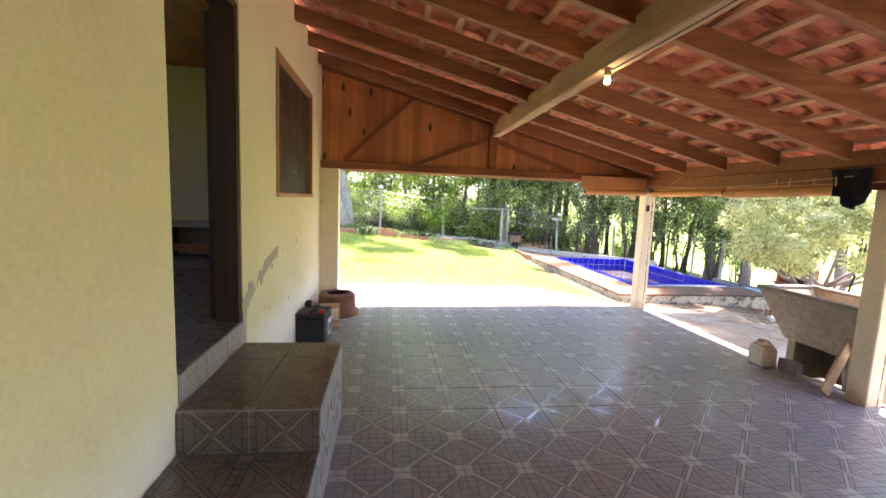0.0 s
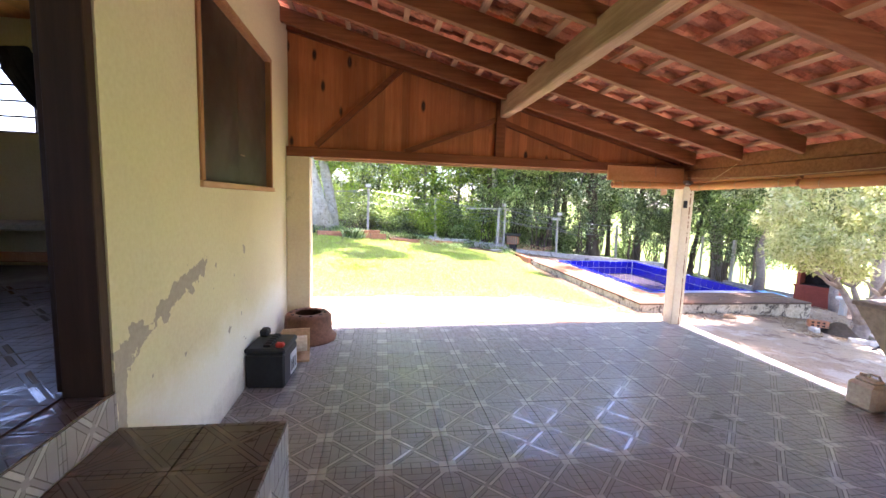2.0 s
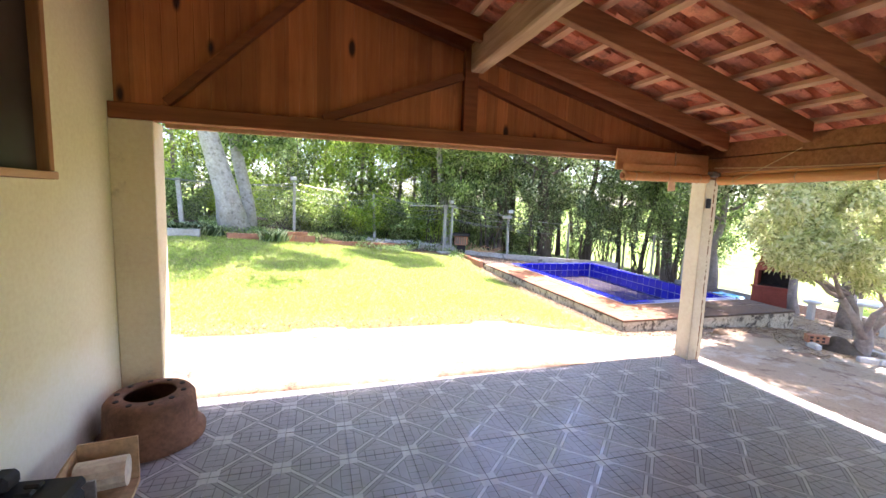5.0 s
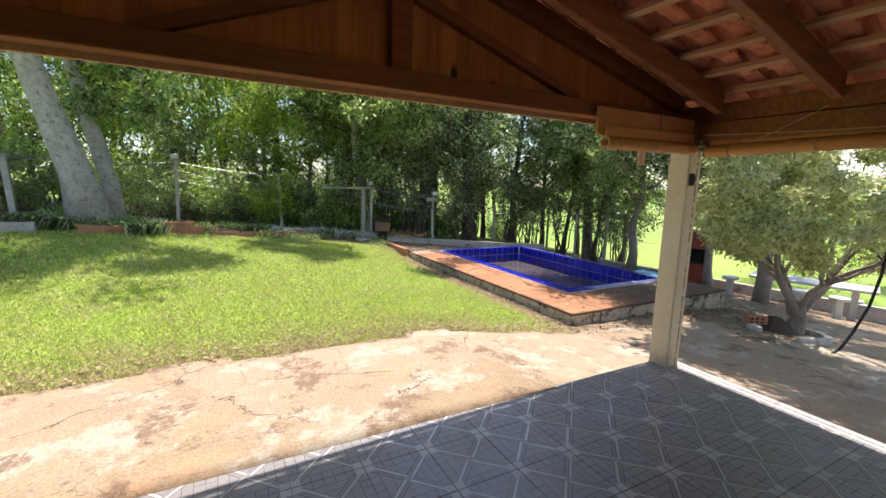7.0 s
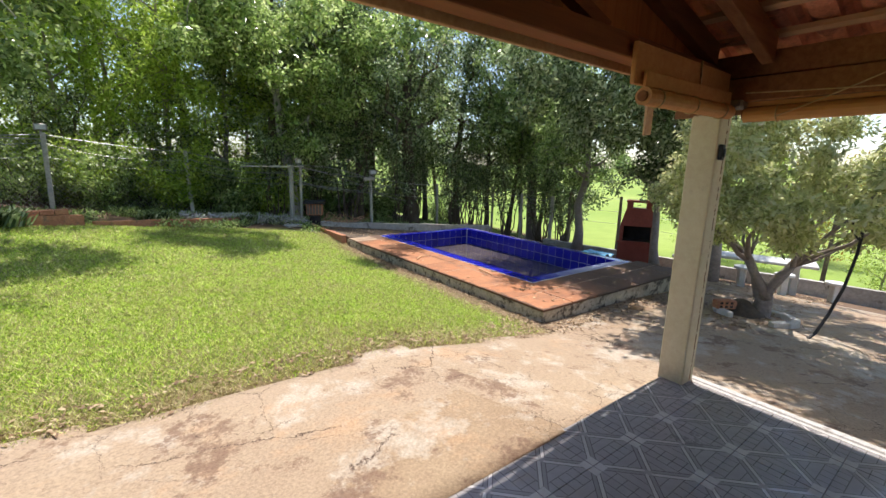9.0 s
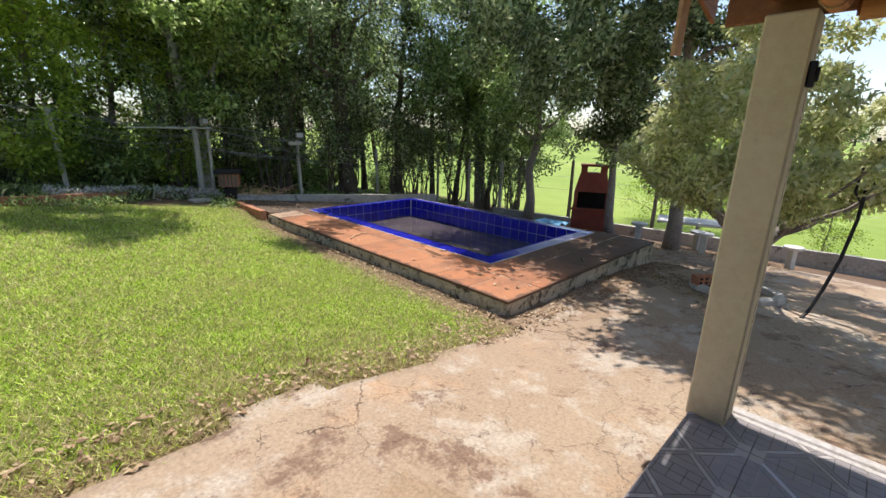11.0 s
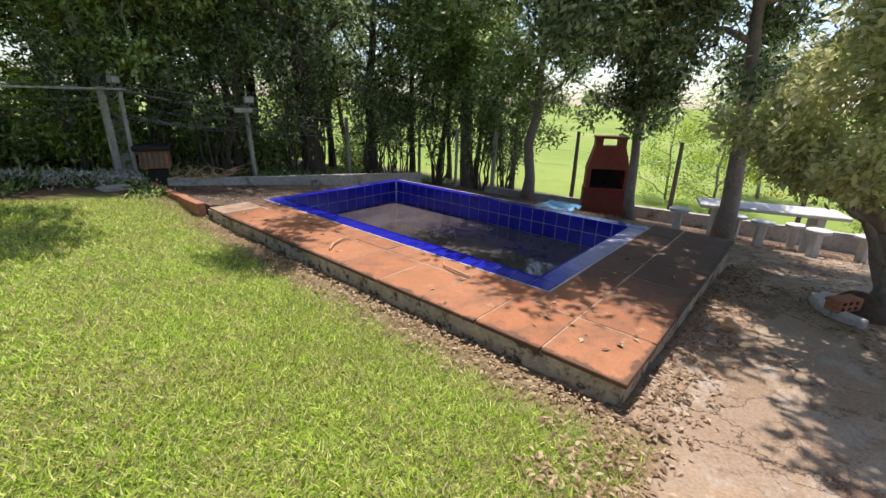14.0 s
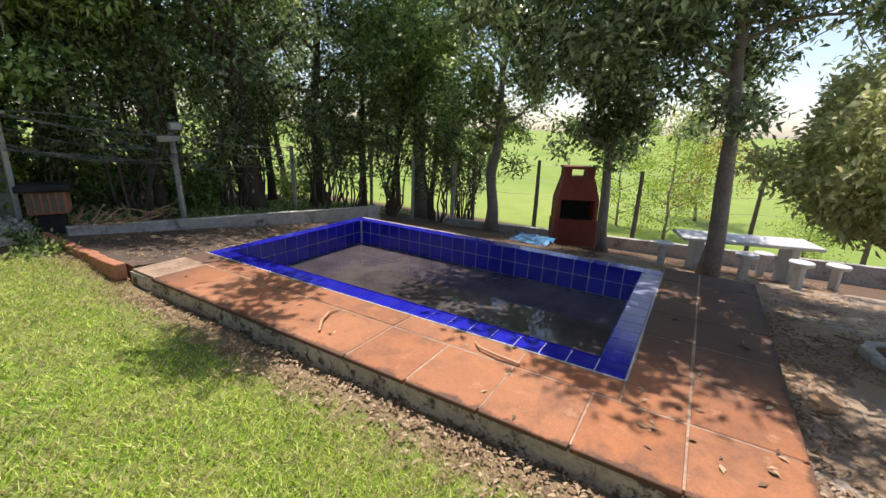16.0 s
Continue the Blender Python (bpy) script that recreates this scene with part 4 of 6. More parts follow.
# ---- things on the terrace ----
battery = group_thing("car_battery", "old black car battery with a red terminal cap, on the tiles", "battery", (-0.75, 5.03, 0), rz=-4)
battery.scale = (1.27, 1.15, 1.45)
part("case", boxed((-0.125, -0.17, 0.0), (0.125, 0.17, 0.20), 0.012), MAT["black"], battery)
lid = part("lid", boxed((-0.128, -0.173, 0.201), (0.128, 0.173, 0.235), 0.010), MAT["black"], battery)
for k in range(6):
    part("filler_cap", boxed((-0.02, -0.14 + k * 0.048, 0.2355), (0.03, -0.105 + k * 0.048, 0.25), 0.006), MAT["black"], lid)
part("terminal", lathe([(0.0, 0.236), (0.014, 0.236), (0.012, 0.262), (0.0, 0.262)], 10), MAT["zinc"], battery).matrix_basis = pose(-0.08, 0.13, 0)
part("terminal", boxed((0.06, -0.155, 0.236), (0.115, -0.105, 0.262), 0.008), MAT["red"], battery, "red plastic terminal cap")
part("clamp", boxed((-0.11, 0.08, 0.2362), (-0.05, 0.16, 0.285), 0.012), MAT["black"], battery)
part("side_label", boxed((0.1255, -0.02, 0.03), (0.127, 0.15, 0.16)), MAT["label"], battery)
for k in range(3):
    part("print_bar", boxed((0.1272, 0.0 + k * 0.045, 0.05), (0.1278, 0.03 + k * 0.045, 0.12)), MAT["black"], battery)
crate = group_thing("small_carton", "torn open carton holding a rolled filter, on the tiles", "box", (-0.66, 5.52, 0), rz=8)
crate.scale = (1.2, 1.1, 1.2)
part("back", boxed((-0.10, 0.10, 0.0), (0.12, 0.112, 0.22), 0.002), MAT["carton"], crate)
part("base", boxed((-0.10, -0.12, 0.0), (0.12, 0.099, 0.02), 0.002), MAT["carton"], crate)
part("side", boxed((-0.112, -0.12, 0.0), (-0.101, 0.112, 0.20), 0.002), MAT["carton"], crate)
part("end_plate", boxed((-0.09, -0.135, 0.0), (0.02, -0.122, 0.17), 0.002), MAT["zinc"], crate)
part("roll", tubed([(-0.08, 0.0, 0.12), (0.10, 0.0, 0.12)], 0.065, 14), MAT["cream"], crate)
drum = group_thing("brake_drum", "rusty truck brake drum lying on the tiles", "brake drum", (-0.622, 6.12, 0))
drum.scale = (1.28, 1.28, 1.28)
part("shell", lathe([(0.235, 0.0), (0.24, 0.03), (0.205, 0.055), (0.195, 0.21), (0.175, 0.235), (0.115, 0.24), (0.112, 0.225), (0.165, 0.20), (0.175, 0.05), (0.19, 0.0), (0.235, 0.0)], 40), MAT["rust"], drum, soft=True)
# black discs stand for the shade inside the bolt holes
for k in range(10):
    q = 2 * math.pi * k / 10
    part("bolt_hole", lathe([(0.0, 0.232), (0.0125, 0.232), (0.0125, 0.2415), (0.0, 0.2415)], 10), MAT["soot"], drum).matrix_basis = pose(0.145 * math.cos(q), 0.145 * math.sin(q), 0)

# laundry sink by the column
sink = group_thing("laundry_sink", "cast concrete laundry trough on block legs, open to the yard", "sink", (4.68, 3.80, -0.135))
sink.scale = (1.0, 1.15, 1.27)


def prism(profile, y0, y1):
    bm = bmesh.new()
    a = [bm.verts.new((x, y0, z)) for x, z in profile]
    b = [bm.verts.new((x, y1, z)) for x, z in profile]
    n = len(profile)
    for k in range(n):
        bm.faces.new((a[k], a[(k + 1) % n], b[(k + 1) % n], b[k]))
    bm.faces.new(a[::-1])
    bm.faces.new(b)
    bmesh.ops.recalc_face_normals(bm, faces=bm.faces)
    return bm


def trough():
    bm = bmesh.new()
    outer = [(-0.20, -0.32, 0.34), (0.30, -0.32, 0.34), (0.30, 0.30, 0.34), (-0.20, 0.30, 0.34)]
    top = [(-0.34, -0.42, 0.74), (0.36, -0.42, 0.74), (0.36, 0.52, 0.74), (-0.34, 0.52, 0.74)]
    inner = [(-0.29, -0.37, 0.745), (0.31, -0.37, 0.745), (0.31, 0.47, 0.745), (-0.29, 0.47, 0.745)]
    low = [(-0.14, -0.26, 0.42), (0.24, -0.26, 0.42), (0.24, 0.24, 0.42), (-0.14, 0.24, 0.42)]
    rings = [[bm.verts.new(p) for p in r] for r in (outer, top, inner, low)]
    for a, b in zip(rings, rings[1:]):
        for k in range(4):
            bm.faces.new((a[k], a[(k + 1) % 4], b[(k + 1) % 4], b[k]))
    bm.faces.new(rings[0][::-1])
    bm.faces.new(rings[-1])
    bmesh.ops.recalc_face_normals(bm, faces=bm.faces)
    return bm


part("basin", trough(), MAT["sink"], sink)
for lo, hi in (((-0.36, -0.44, 0.742), (-0.29, 0.54, 0.772)), ((0.31, -0.44, 0.742), (0.38, 0.54, 0.772)), ((-0.289, -0.44, 0.742), (0.309, -0.37, 0.772)), ((-0.289, 0.47, 0.742), (0.309, 0.54, 0.772))):
    part("rim", boxed(lo, hi, 0.008), MAT["sink rim"], sink)
part("leg", boxed((-0.18, -0.33, 0.0), (0.28, -0.26, 0.339), 0.006), MAT["sink"], sink)
part("leg", boxed((-0.18, 0.20, 0.0), (0.28, 0.28, 0.339), 0.006), MAT["sink"], sink)
# panel added between the legs to stand for the shade below the basin
part("back_panel", boxed((0.22, -0.255, 0.0), (0.275, 0.195, 0.335), 0.006), MAT["sink"], sink)
part("drain_pipe", tubed([(-0.02, -0.10, 0.34), (-0.05, -0.18, 0.12), (-0.06, -0.20, 0.0)], 0.02, 8), MAT["cream"], sink)
plank = group_thing("leaning_plank", "weathered board leaning against the laundry trough", "board", (4.12, 3.36, 0.006))
part("plank", boxed((-0.06, -0.012, 0.0), (0.06, 0.012, 0.70), 0.003, pose(0, 0, 0.02, -6, 38, 8)), MAT["purlin"], plank)
jug = group_thing("plastic_jug", "cream plastic jug with a handle beside the trough", "jug", (4.19, 4.10, 0))
part("body", boxed((-0.09, -0.11, 0.0), (0.09, 0.11, 0.22), 0.025), MAT["cream"], jug)
part("shoulder", boxed((-0.06, -0.08, 0.2205), (0.06, 0.08, 0.255), 0.016), MAT["cream"], jug)
part("cap", lathe([(0.0, 0.2555), (0.025, 0.2555), (0.025, 0.28), (0.0, 0.28)], 12), MAT["cream"], jug).matrix_basis = pose(0, 0.05, 0)
part("handle", tubed([(0, -0.07, 0.2555), (0, -0.06, 0.29), (0, 0.0, 0.29), (0, 0.01, 0.2555)], 0.011, 6), MAT["cream"], jug)
part("body_block", boxed((-0.14, -0.10, 0.0), (-0.04, 0.10, 0.14), 0.01), MAT["sink rim"], group_thing("stray_block", "worn dark block on the terrace edge by the trough", "block", (4.38, 3.86, 0)))

# ---- pool ----
POOL = tagged(group_thing("pool", "", ""), "small raised pool lined with blue tiles, nearly empty", kind="structure")
PX0, PX1, PY0, PY1, PZ = 5.10, 8.90, 8.55, 14.42, -0.24
CX0, CX1, CY0, CY1 = 5.93, 8.72, 9.47, 14.36
CW = 0.205


def rough_box(lo, hi, amp=0.012, cuts=14):
    bm = boxed(lo, hi)
    long = [e for e in bm.edges if e.calc_length() > 1.5]
    bmesh.ops.subdivide_edges(bm, edges=long, cuts=cuts * 2, use_grid_fill=True)
    for v in bm.verts:
        d = Vector((noise.noise(v.co * 2.3), noise.noise(v.co * 2.3 + Vector((9, 0, 0))), 0))
        v.co += d * amp
    return bm


part("plinth_front", rough_box((PX0, PY0, -1.0), (PX1, CY0 + 0.0, PZ)), MAT["render"], POOL)
part("plinth_side", rough_box((PX0, CY0 + 0.004, -1.0), (CX0 - 0.0, PY1, PZ)), MAT["render"], POOL)
part("plinth_right", boxed((CX1 - CW + 0.02, CY0 + 0.004, -1.2), (PX1, PY1 - 0.24, PZ)), MAT["render"], POOL)
part("plinth_back", boxed((CX0 + 0.004, PY1 - 0.235, -1.2), (PX1, PY1, PZ)), MAT["render"], POOL)
part("pool_floor", boxed((CX0 + 0.01, CY0 + 0.01, -0.9), (CX1 - 0.19, CY1 - 0.19, -0.64)), MAT["render"], POOL)
water = part("water", boxed((CX0 + CW + 0.0, CY0 + CW + 0.0, -0.639), (CX1 - CW, CY1 - CW, -0.60)), MAT["water"], None, "thin murky water on the pool floor", "structure")
part("lining", boxed((CX0 + 0.008, CY0 + 0.008, -0.638), (CX0 + CW - 0.004, CY1 - 0.21, PZ + 0.03)), MAT["white grout"], POOL)
part("lining", boxed((CX1 - CW + 0.004, CY0 + 0.008, -0.638), (CX1 - 0.008, CY1 - 0.21, PZ + 0.03)), MAT["white grout"], POOL)
part("lining", boxed((CX0 + CW, CY0 + 0.008, -0.638), (CX1 - CW, CY0 + CW - 0.004, PZ + 0.03)), MAT["white grout"], POOL)
part("lining", boxed((CX0 + 0.008, CY1 - CW + 0.004, -0.638), (CX1 - 0.008, CY1 - 0.008, PZ + 0.03)), MAT["white grout"], POOL)
part("coping_edge", boxed((CX0 - 0.011, CY0 - 0.011, PZ + 0.002), (CX0 - 0.001, CY1, PZ + 0.037)), MAT["white grout"], POOL)
part("coping_edge", boxed((CX0, CY0 - 0.013, PZ + 0.002), (CX1, CY0 - 0.001, PZ + 0.037)), MAT["white grout"], POOL)
part("corner_bead", boxed((CX1 - CW - 0.022, CY1 - CW - 0.022, -0.6), (CX1 - CW + 0.003, CY1 - CW + 0.003, PZ + 0.034)), MAT["white grout"], POOL)

deck = tagged(group_thing("deck", "", ""), "terracotta stone slabs round the pool", kind="structure")


def slab(x0, x1, y0, y1):
    g = random.uniform(0.0035, 0.0075)
    z = PZ + 0.035 + random.uniform(-0.003, 0.003)
    me_bm = boxed((-(x1 - x0) / 2 + g, -(y1 - y0) / 2 + g, -0.034), ((x1 - x0) / 2 - g, (y1 - y0) / 2 - g, 0.0), 0.005)
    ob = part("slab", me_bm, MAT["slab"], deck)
    ob.matrix_basis = pose((x0 + x1) / 2, (y0 + y1) / 2, z, random.uniform(-0.15, 0.15), random.uniform(-0.15, 0.15))


y = PY0 - 0.03
ys = [y, 9.03]
rows = [PY0 - 0.03] + [9.08 + 0.54 * k for k in range(10)]
for a, b in zip(rows, rows[1:]):
    slab(PX0 - 0.03, 5.66, a, b)
inner = [9.46] + [10.16 + 1.07 * k for k in range(4)] + [14.42]
for a, b in zip(inner, inner[1:]):
    slab(5.665, CX0 - 0.012, a, b)
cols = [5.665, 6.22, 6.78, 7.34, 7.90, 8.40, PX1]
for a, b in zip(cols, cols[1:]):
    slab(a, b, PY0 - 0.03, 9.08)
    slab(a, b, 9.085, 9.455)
part("deck_joint", boxed((PX0 + 0.01, PY0 + 0.01, PZ + 0.001), (PX1 - 0.01, 9.456, PZ + 0.0305)), MAT["joint"], deck)
part("deck_joint", boxed((PX0 + 0.01, 9.457, PZ + 0.001), (CX0 - 0.004, 14.4, PZ + 0.0305)), MAT["joint"], deck)

# back terrace behind the pool, brick edging and low walls
back = boxed((5.13, 14.425, -1.2), (10.6, 16.45, -0.235))
for v in back.verts:
    if v.co.z > -1:
        v.co.z = -0.188 - 0.098 * (v.co.x - 5.13)
# tree shade over this cement is put into its dark colour
part("pavement_back", back, MAT["shade brown"], None, "cement behind the pool, coloured dark for tree shade, under leaf litter", "structure")
edging = tagged(group_thing("edging", "", ""), "single course of bricks edging the lawn", kind="structure")
brick_me = None
for k in range(20):
    if brick_me is None:
        b = part("brick", boxed((-0.055, -0.105, -0.10), (0.055, 0.105, 0.08), 0.008), MAT["brick"], edging)
        brick_me = b.data
    else:
        b = tagged(new("brick", brick_me))
        b.parent = edging
    b.matrix_basis = pose(5.03 + random.uniform(-0.015, 0.015), 14.55 + (k % 10) * 0.222, -0.22 - 0.185 * (k // 10) + random.uniform(-0.012, 0.012), 0, 0, random.uniform(-4, 4))


def low_wall(name, a, b, top_a, top_b, foot=-2.0, w=0.14, mat="low wall", label="low lime washed wall"):
    a, b = Vector((*a, 0)), Vector((*b, 0))
    d = (b - a).normalized()
    n = Vector((-d.y, d.x, 0)) * w / 2
    bm = bmesh.new()
    steps = 24
    rings = []
    for i in range(steps + 1):
        p = a.lerp(b, i / steps)
        top = top_a + (top_b - top_a) * i / steps + 0.012 * noise.noise(Vector((i * 0.7, a.x, 0)))
        wob = Vector((noise.noise(Vector((i * 0.5, 3, a.y))), noise.noise(Vector((i * 0.5, 8, a.y))), 0)) * 0.01
        rings.append([bm.verts.new(p + n + wob + Vector((0, 0, foot))), bm.verts.new(p + n + wob + Vector((0, 0, top))), bm.verts.new(p - n + wob + Vector((0, 0, top))), bm.verts.new(p - n + wob + Vector((0, 0, foot)))])
    for p, q in zip(rings, rings[1:]):
        for k in range(4):
            bm.faces.new((p[k], p[(k + 1) % 4], q[(k + 1) % 4], q[k]))
    bm.faces.new(rings[0][::-1])
    bm.faces.new(rings[-1])
    bmesh.ops.recalc_face_normals(bm, faces=bm.faces)
    part(name, bm, MAT[mat], None, label, "structure")


low_wall("wall_low_1", (5.25, 16.52), (10.7, 15.6), -0.09, -0.42)
low_wall("wall_low_2", (12.8, 15.0), (14.9, 5.6), -0.95, -1.05)
low_wall("wall_low_3", (14.9, 5.6), (15.2, -3.0), -1.0, -0.95)
low_wall("wall_low_4", (-6.5, 14.35), (-2.3, 14.6), 0.72, 0.68)
low_wall("wall_low_5", (-1.75, 14.75), (0.35, 15.45), 0.58, 0.46, mat="brick", label="low red brick edging under the big tree")
low_wall("wall_low_6", (0.5, 15.5), (3.2, 16.6), 0.32, 0.12, mat="brick", label="low red brick edging")

# ---- plants ----
rng = np.random.default_rng(5)


def crown_mesh(name, centres, radius, count, size, material, flat=0.75, droop=0.3, lying=False):
    """Many small folded leaves in clumps round the given centres."""
    centres = np.asarray(centres, float)
    pick = rng.integers(0, len(centres), count)
    off = rng.normal(0, 1, (count, 3))
    off /= np.linalg.norm(off, axis=1)[:, None]
    off *= (rng.random(count)[:, None] ** 0.45) * radius * rng.uniform(0.6, 1.25, (count, 1))
    off[:, 2] *= flat
    p = centres[pick] + off
    d = rng.normal(0, 1, (count, 3)) + off / radius * 0.8
    d[:, 2] -= droop
    if lying:
        d[:, 2] *= 0.12
    d /= np.linalg.norm(d, axis=1)[:, None]
    n = rng.normal(0, 0.25 if lying else 1, (count, 3)) + np.array([0, 0, 1.3])
    s = np.cross(d, n)
    s /= np.linalg.norm(s, axis=1)[:, None] + 1e-9
    L = size * rng.uniform(0.6, 1.3, (count, 1))
    W = L * rng.uniform(0.36, 0.5, (count, 1)) * 0.5
    up = np.cross(s, d) * L * 0.12
    v = np.stack([p, p + d * L * 0.45 + s * W + up, p + d * L, p + d * L * 0.45 - s * W + up], 1).reshape(-1, 3)
    return fast_mesh(name, v, np.arange(count * 4).reshape(-1, 4), material)


def bend(a, b, n, amount):
    a, b = Vector(a), Vector(b)
    pts = [a.lerp(b, i / n) for i in range(n + 1)]
    for i in range(1, n):
        pts[i] += Vector((random.uniform(-1, 1), random.uniform(-1, 1), random.uniform(-0.4, 0.4))) * amount
    return pts


def make_tree(label, height, trunk_r, fork, spread, low, leaves, size, leaf, bark, limbs=9, clump=0.45, lean=(0, 0), clumps=60, group="", over=(0, 0), narrow=1.0):
    """A tree at the origin: trunk, limbs and a crown of separate leaves."""
    t = group_thing("tree", label, "tree", group=group)
    top = Vector((lean[0], lean[1], height * 0.8))
    stem = bend((0, 0, -0.25), top, 7, min(0.11, trunk_r * 0.6))
    part("trunk", tubed(stem, [trunk_r * (1.35 if i == 0 else 1 - 0.11 * i) for i in range(8)], 9, 0.10), MAT[bark], t, soft=True)
    bm = bmesh.new()
    centres = []
    for k in range(limbs):
        f = fork + (0.95 - fork) * k / max(1, limbs - 1)
        i = min(6, int(f * 7))
        start = stem[i].lerp(stem[i + 1], f * 7 - i) if f * 7 - i < 1 else stem[7]
        q = k * 2.4 + random.uniform(-0.4, 0.4)
        reach = spread * random.uniform(0.55, 1.0) * (1.1 - 0.4 * f)
        end = start + Vector((math.cos(q) * reach, math.sin(q) * reach, reach * random.uniform(0.25, 0.8)))
        pts = bend(start, end, 5, 0.12 * reach)
        r = trunk_r * 0.42 * (1.1 - 0.5 * f)
        tube(bm, pts, [r, r * 0.8, r * 0.6, r * 0.45, r * 0.3, r * 0.15], 6, 0.08)
        for j in range(2, 6):
            centres.append(pts[j] + Vector([random.uniform(-1, 1) * 0.3 for _ in range(3)]))
            tip = pts[j] + Vector([random.uniform(-1, 1) * spread * 0.4 for _ in range(3)])
            tube(bm, bend(pts[j], tip, 3, 0.06), [r * 0.3, r * 0.2, r * 0.14, r * 0.06], 5)
            centres.append(tip)
    part("branchwork", bm, MAT[bark], t, soft=True)
    while len(centres) < clumps:
        q, rr, zz = random.uniform(0, 6.283), random.random() ** 0.5, random.uniform(0, 1)
        w = spread * rr * math.sin(math.pi * (0.16 + 0.8 * zz)) ** 0.6
        centres.append(Vector((math.cos(q) * w * narrow + lean[0] * zz + over[0], math.sin(q) * w + lean[1] * zz + over[1], low + (height - low) * zz)))
    crown = new("crown", crown_mesh("crown", centres, clump, leaves, size, MAT[leaf]))
    crown.parent = t
    return t


def plant(kind, x, y, s=1.0, turn=0.0, z=None, sz=None):
    m = pose(x, y, land(x, y) if z is None else z, 0, 0, turn)
    ob = copy_thing(kind, Matrix.Identity(4))
    ob.matrix_basis = m @ Matrix.Diagonal((s, s, sz or s, 1))
    return ob


def place(kind, x, y, s=1.0, turn=0.0, z=None, sz=None):
    """Puts the first tree of a kind in its own place."""
    kind.matrix_basis = pose(x, y, land(x, y) if z is None else z, 0, 0, turn) @ Matrix.Diagonal((s, s, sz or s, 1))


# the wood behind the fence
wood_a = make_tree("dark broadleaf tree with a bare trunk behind the fence", 8.5, 0.19, 0.42, 2.3, 3.0, 11500, 0.13, "leaf", "bark", 11, 0.5, (0.5, 0.2), 95, "trees behind the fence")
wood_b = make_tree("slender dark tree with thin limbs behind the fence", 7.5, 0.11, 0.36, 1.9, 2.4, 8800, 0.125, "leaf b", "bark", 12, 0.45, (-0.5, 0.3), 85, "trees behind the fence")
wood_c = make_tree("ivy clad thick tree behind the fence", 9.5, 0.27, 0.38, 2.6, 2.8, 13000, 0.13, "leaf", "bark", 11, 0.5, (0.2, -0.3), 110, "trees behind the fence")
wood_y = make_tree("sunlit yellow green tree behind the fence", 7.0, 0.09, 0.2, 2.2, 1.3, 9000, 0.12, "leaf c", "bark grey", 11, 0.5, (0.3, 0.1), 75, "trees behind the fence")
spots = [(wood_a, 6.1, 19.7, 1.0), (wood_b, 7.3, 18.3, 1.0), (wood_a, 8.3, 19.6, 1.02), (wood_c, 9.15, 18.0, 1.0), (wood_b, 10.4, 19.0, 1.0), (wood_a, 11.2, 18.2, 0.95),
         (wood_b, 12.2, 17.4, 0.95), (wood_b, 13.0, 17.0, 0.9), (wood_b, 13.9, 16.2, 0.9), (wood_a, 4.9, 20.2, 1.0), (wood_y, 3.5, 20.0, 1.1), (wood_y, 2.2, 20.6, 1.15), (wood_y, 1.0, 22.4, 1.25),
         (wood_y, -0.2, 21.5, 0.9), (wood_y, -4.4, 20.0, 1.05), (wood_b, -6.4, 18.0, 1.0), (wood_y, -5.6, 22.5, 1.2), (wood_a, 3.2, 24.0, 1.15),
         (wood_a, 6.8, 24.0, 1.1), (wood_b, 9.5, 23.0, 1.1), (wood_b, 12.8, 21.5, 1.0), (wood_b, 15.4, 18.6, 0.95), (wood_y, 0.5, 26.0, 1.3), (wood_a, -3.0, 25.0, 1.2), (wood_a, 8.9, 21.0, 1.0), (wood_b, 5.6, 22.2, 1.0), (wood_y, -2.4, 22.3, 1.15), (wood_y, -1.2, 24.2, 1.3), (wood_b, -4.0, 24.0, 1.1), (wood_y, 4.6, 22.0, 0.95)]
first = set()
for k, (kind, x, y, s) in enumerate(spots):
    if kind.name not in first:
        first.add(kind.name)
        place(kind, x, y, s, k * 71)
    else:
        plant(kind, x, y, s, k * 71)

# big pale trunks at the lawn's corner
big = make_tree("big old tree with a pale mottled trunk and wide crown", 10.5, 0.34, 0.5, 4.6, 5.2, 34000, 0.15, "leaf b", "bark pale", 12, 0.7, (-1.7, -0.4), 150, over=(1.8, -1.2))
place(big, -1.75, 16.1)
second = make_tree("smaller pale trunked tree beside the big one", 9.0, 0.21, 0.5, 3.9, 5.0, 42000, 0.17, "leaf b", "bark pale", 10, 0.65, (-1.0, 0.3), 100, over=(3.0, -1.7))
place(second, -1.5, 16.8)
plant(second, 5.0, 18.1, 0.84, -60)

# trees by the barbecue and the tables
# added tree, meant to stay out of view; its narrow offset crown shades the concrete
side = make_tree("unseen tree added beside the terrace to shade the yard", 6.2, 0.2, 0.55, 2.6, 3.9, 27000, 0.14, "leaf", "bark grey", 4, 0.5, (-0.8, 0.4), 110, over=(-2.0, 4.0), narrow=0.3)
place(side, 9.6, 2.0)
bm = bmesh.new()
tube(bm, bend((-0.35, 0.15, 3.1), (-2.3, 4.4, 4.7), 6, 0.12), [0.10, 0.09, 0.08, 0.07, 0.055, 0.045, 0.03], 7, 0.08)
for dx, dy, dz in ((-0.5, 0.9, 0.5), (0.4, 1.6, 0.4), (-0.4, -0.9, 0.6), (0.3, 0.6, 1.0), (-0.2, 2.0, 0.8)):
    tube(bm, bend((-2.2, 4.2, 4.62), (-2.3 + dx, 4.4 + dy, 4.7 + dz), 4, 0.08), [0.04, 0.03, 0.024, 0.016, 0.008], 5)
part("long_limb", bm, MAT["bark grey"], side, soft=True)
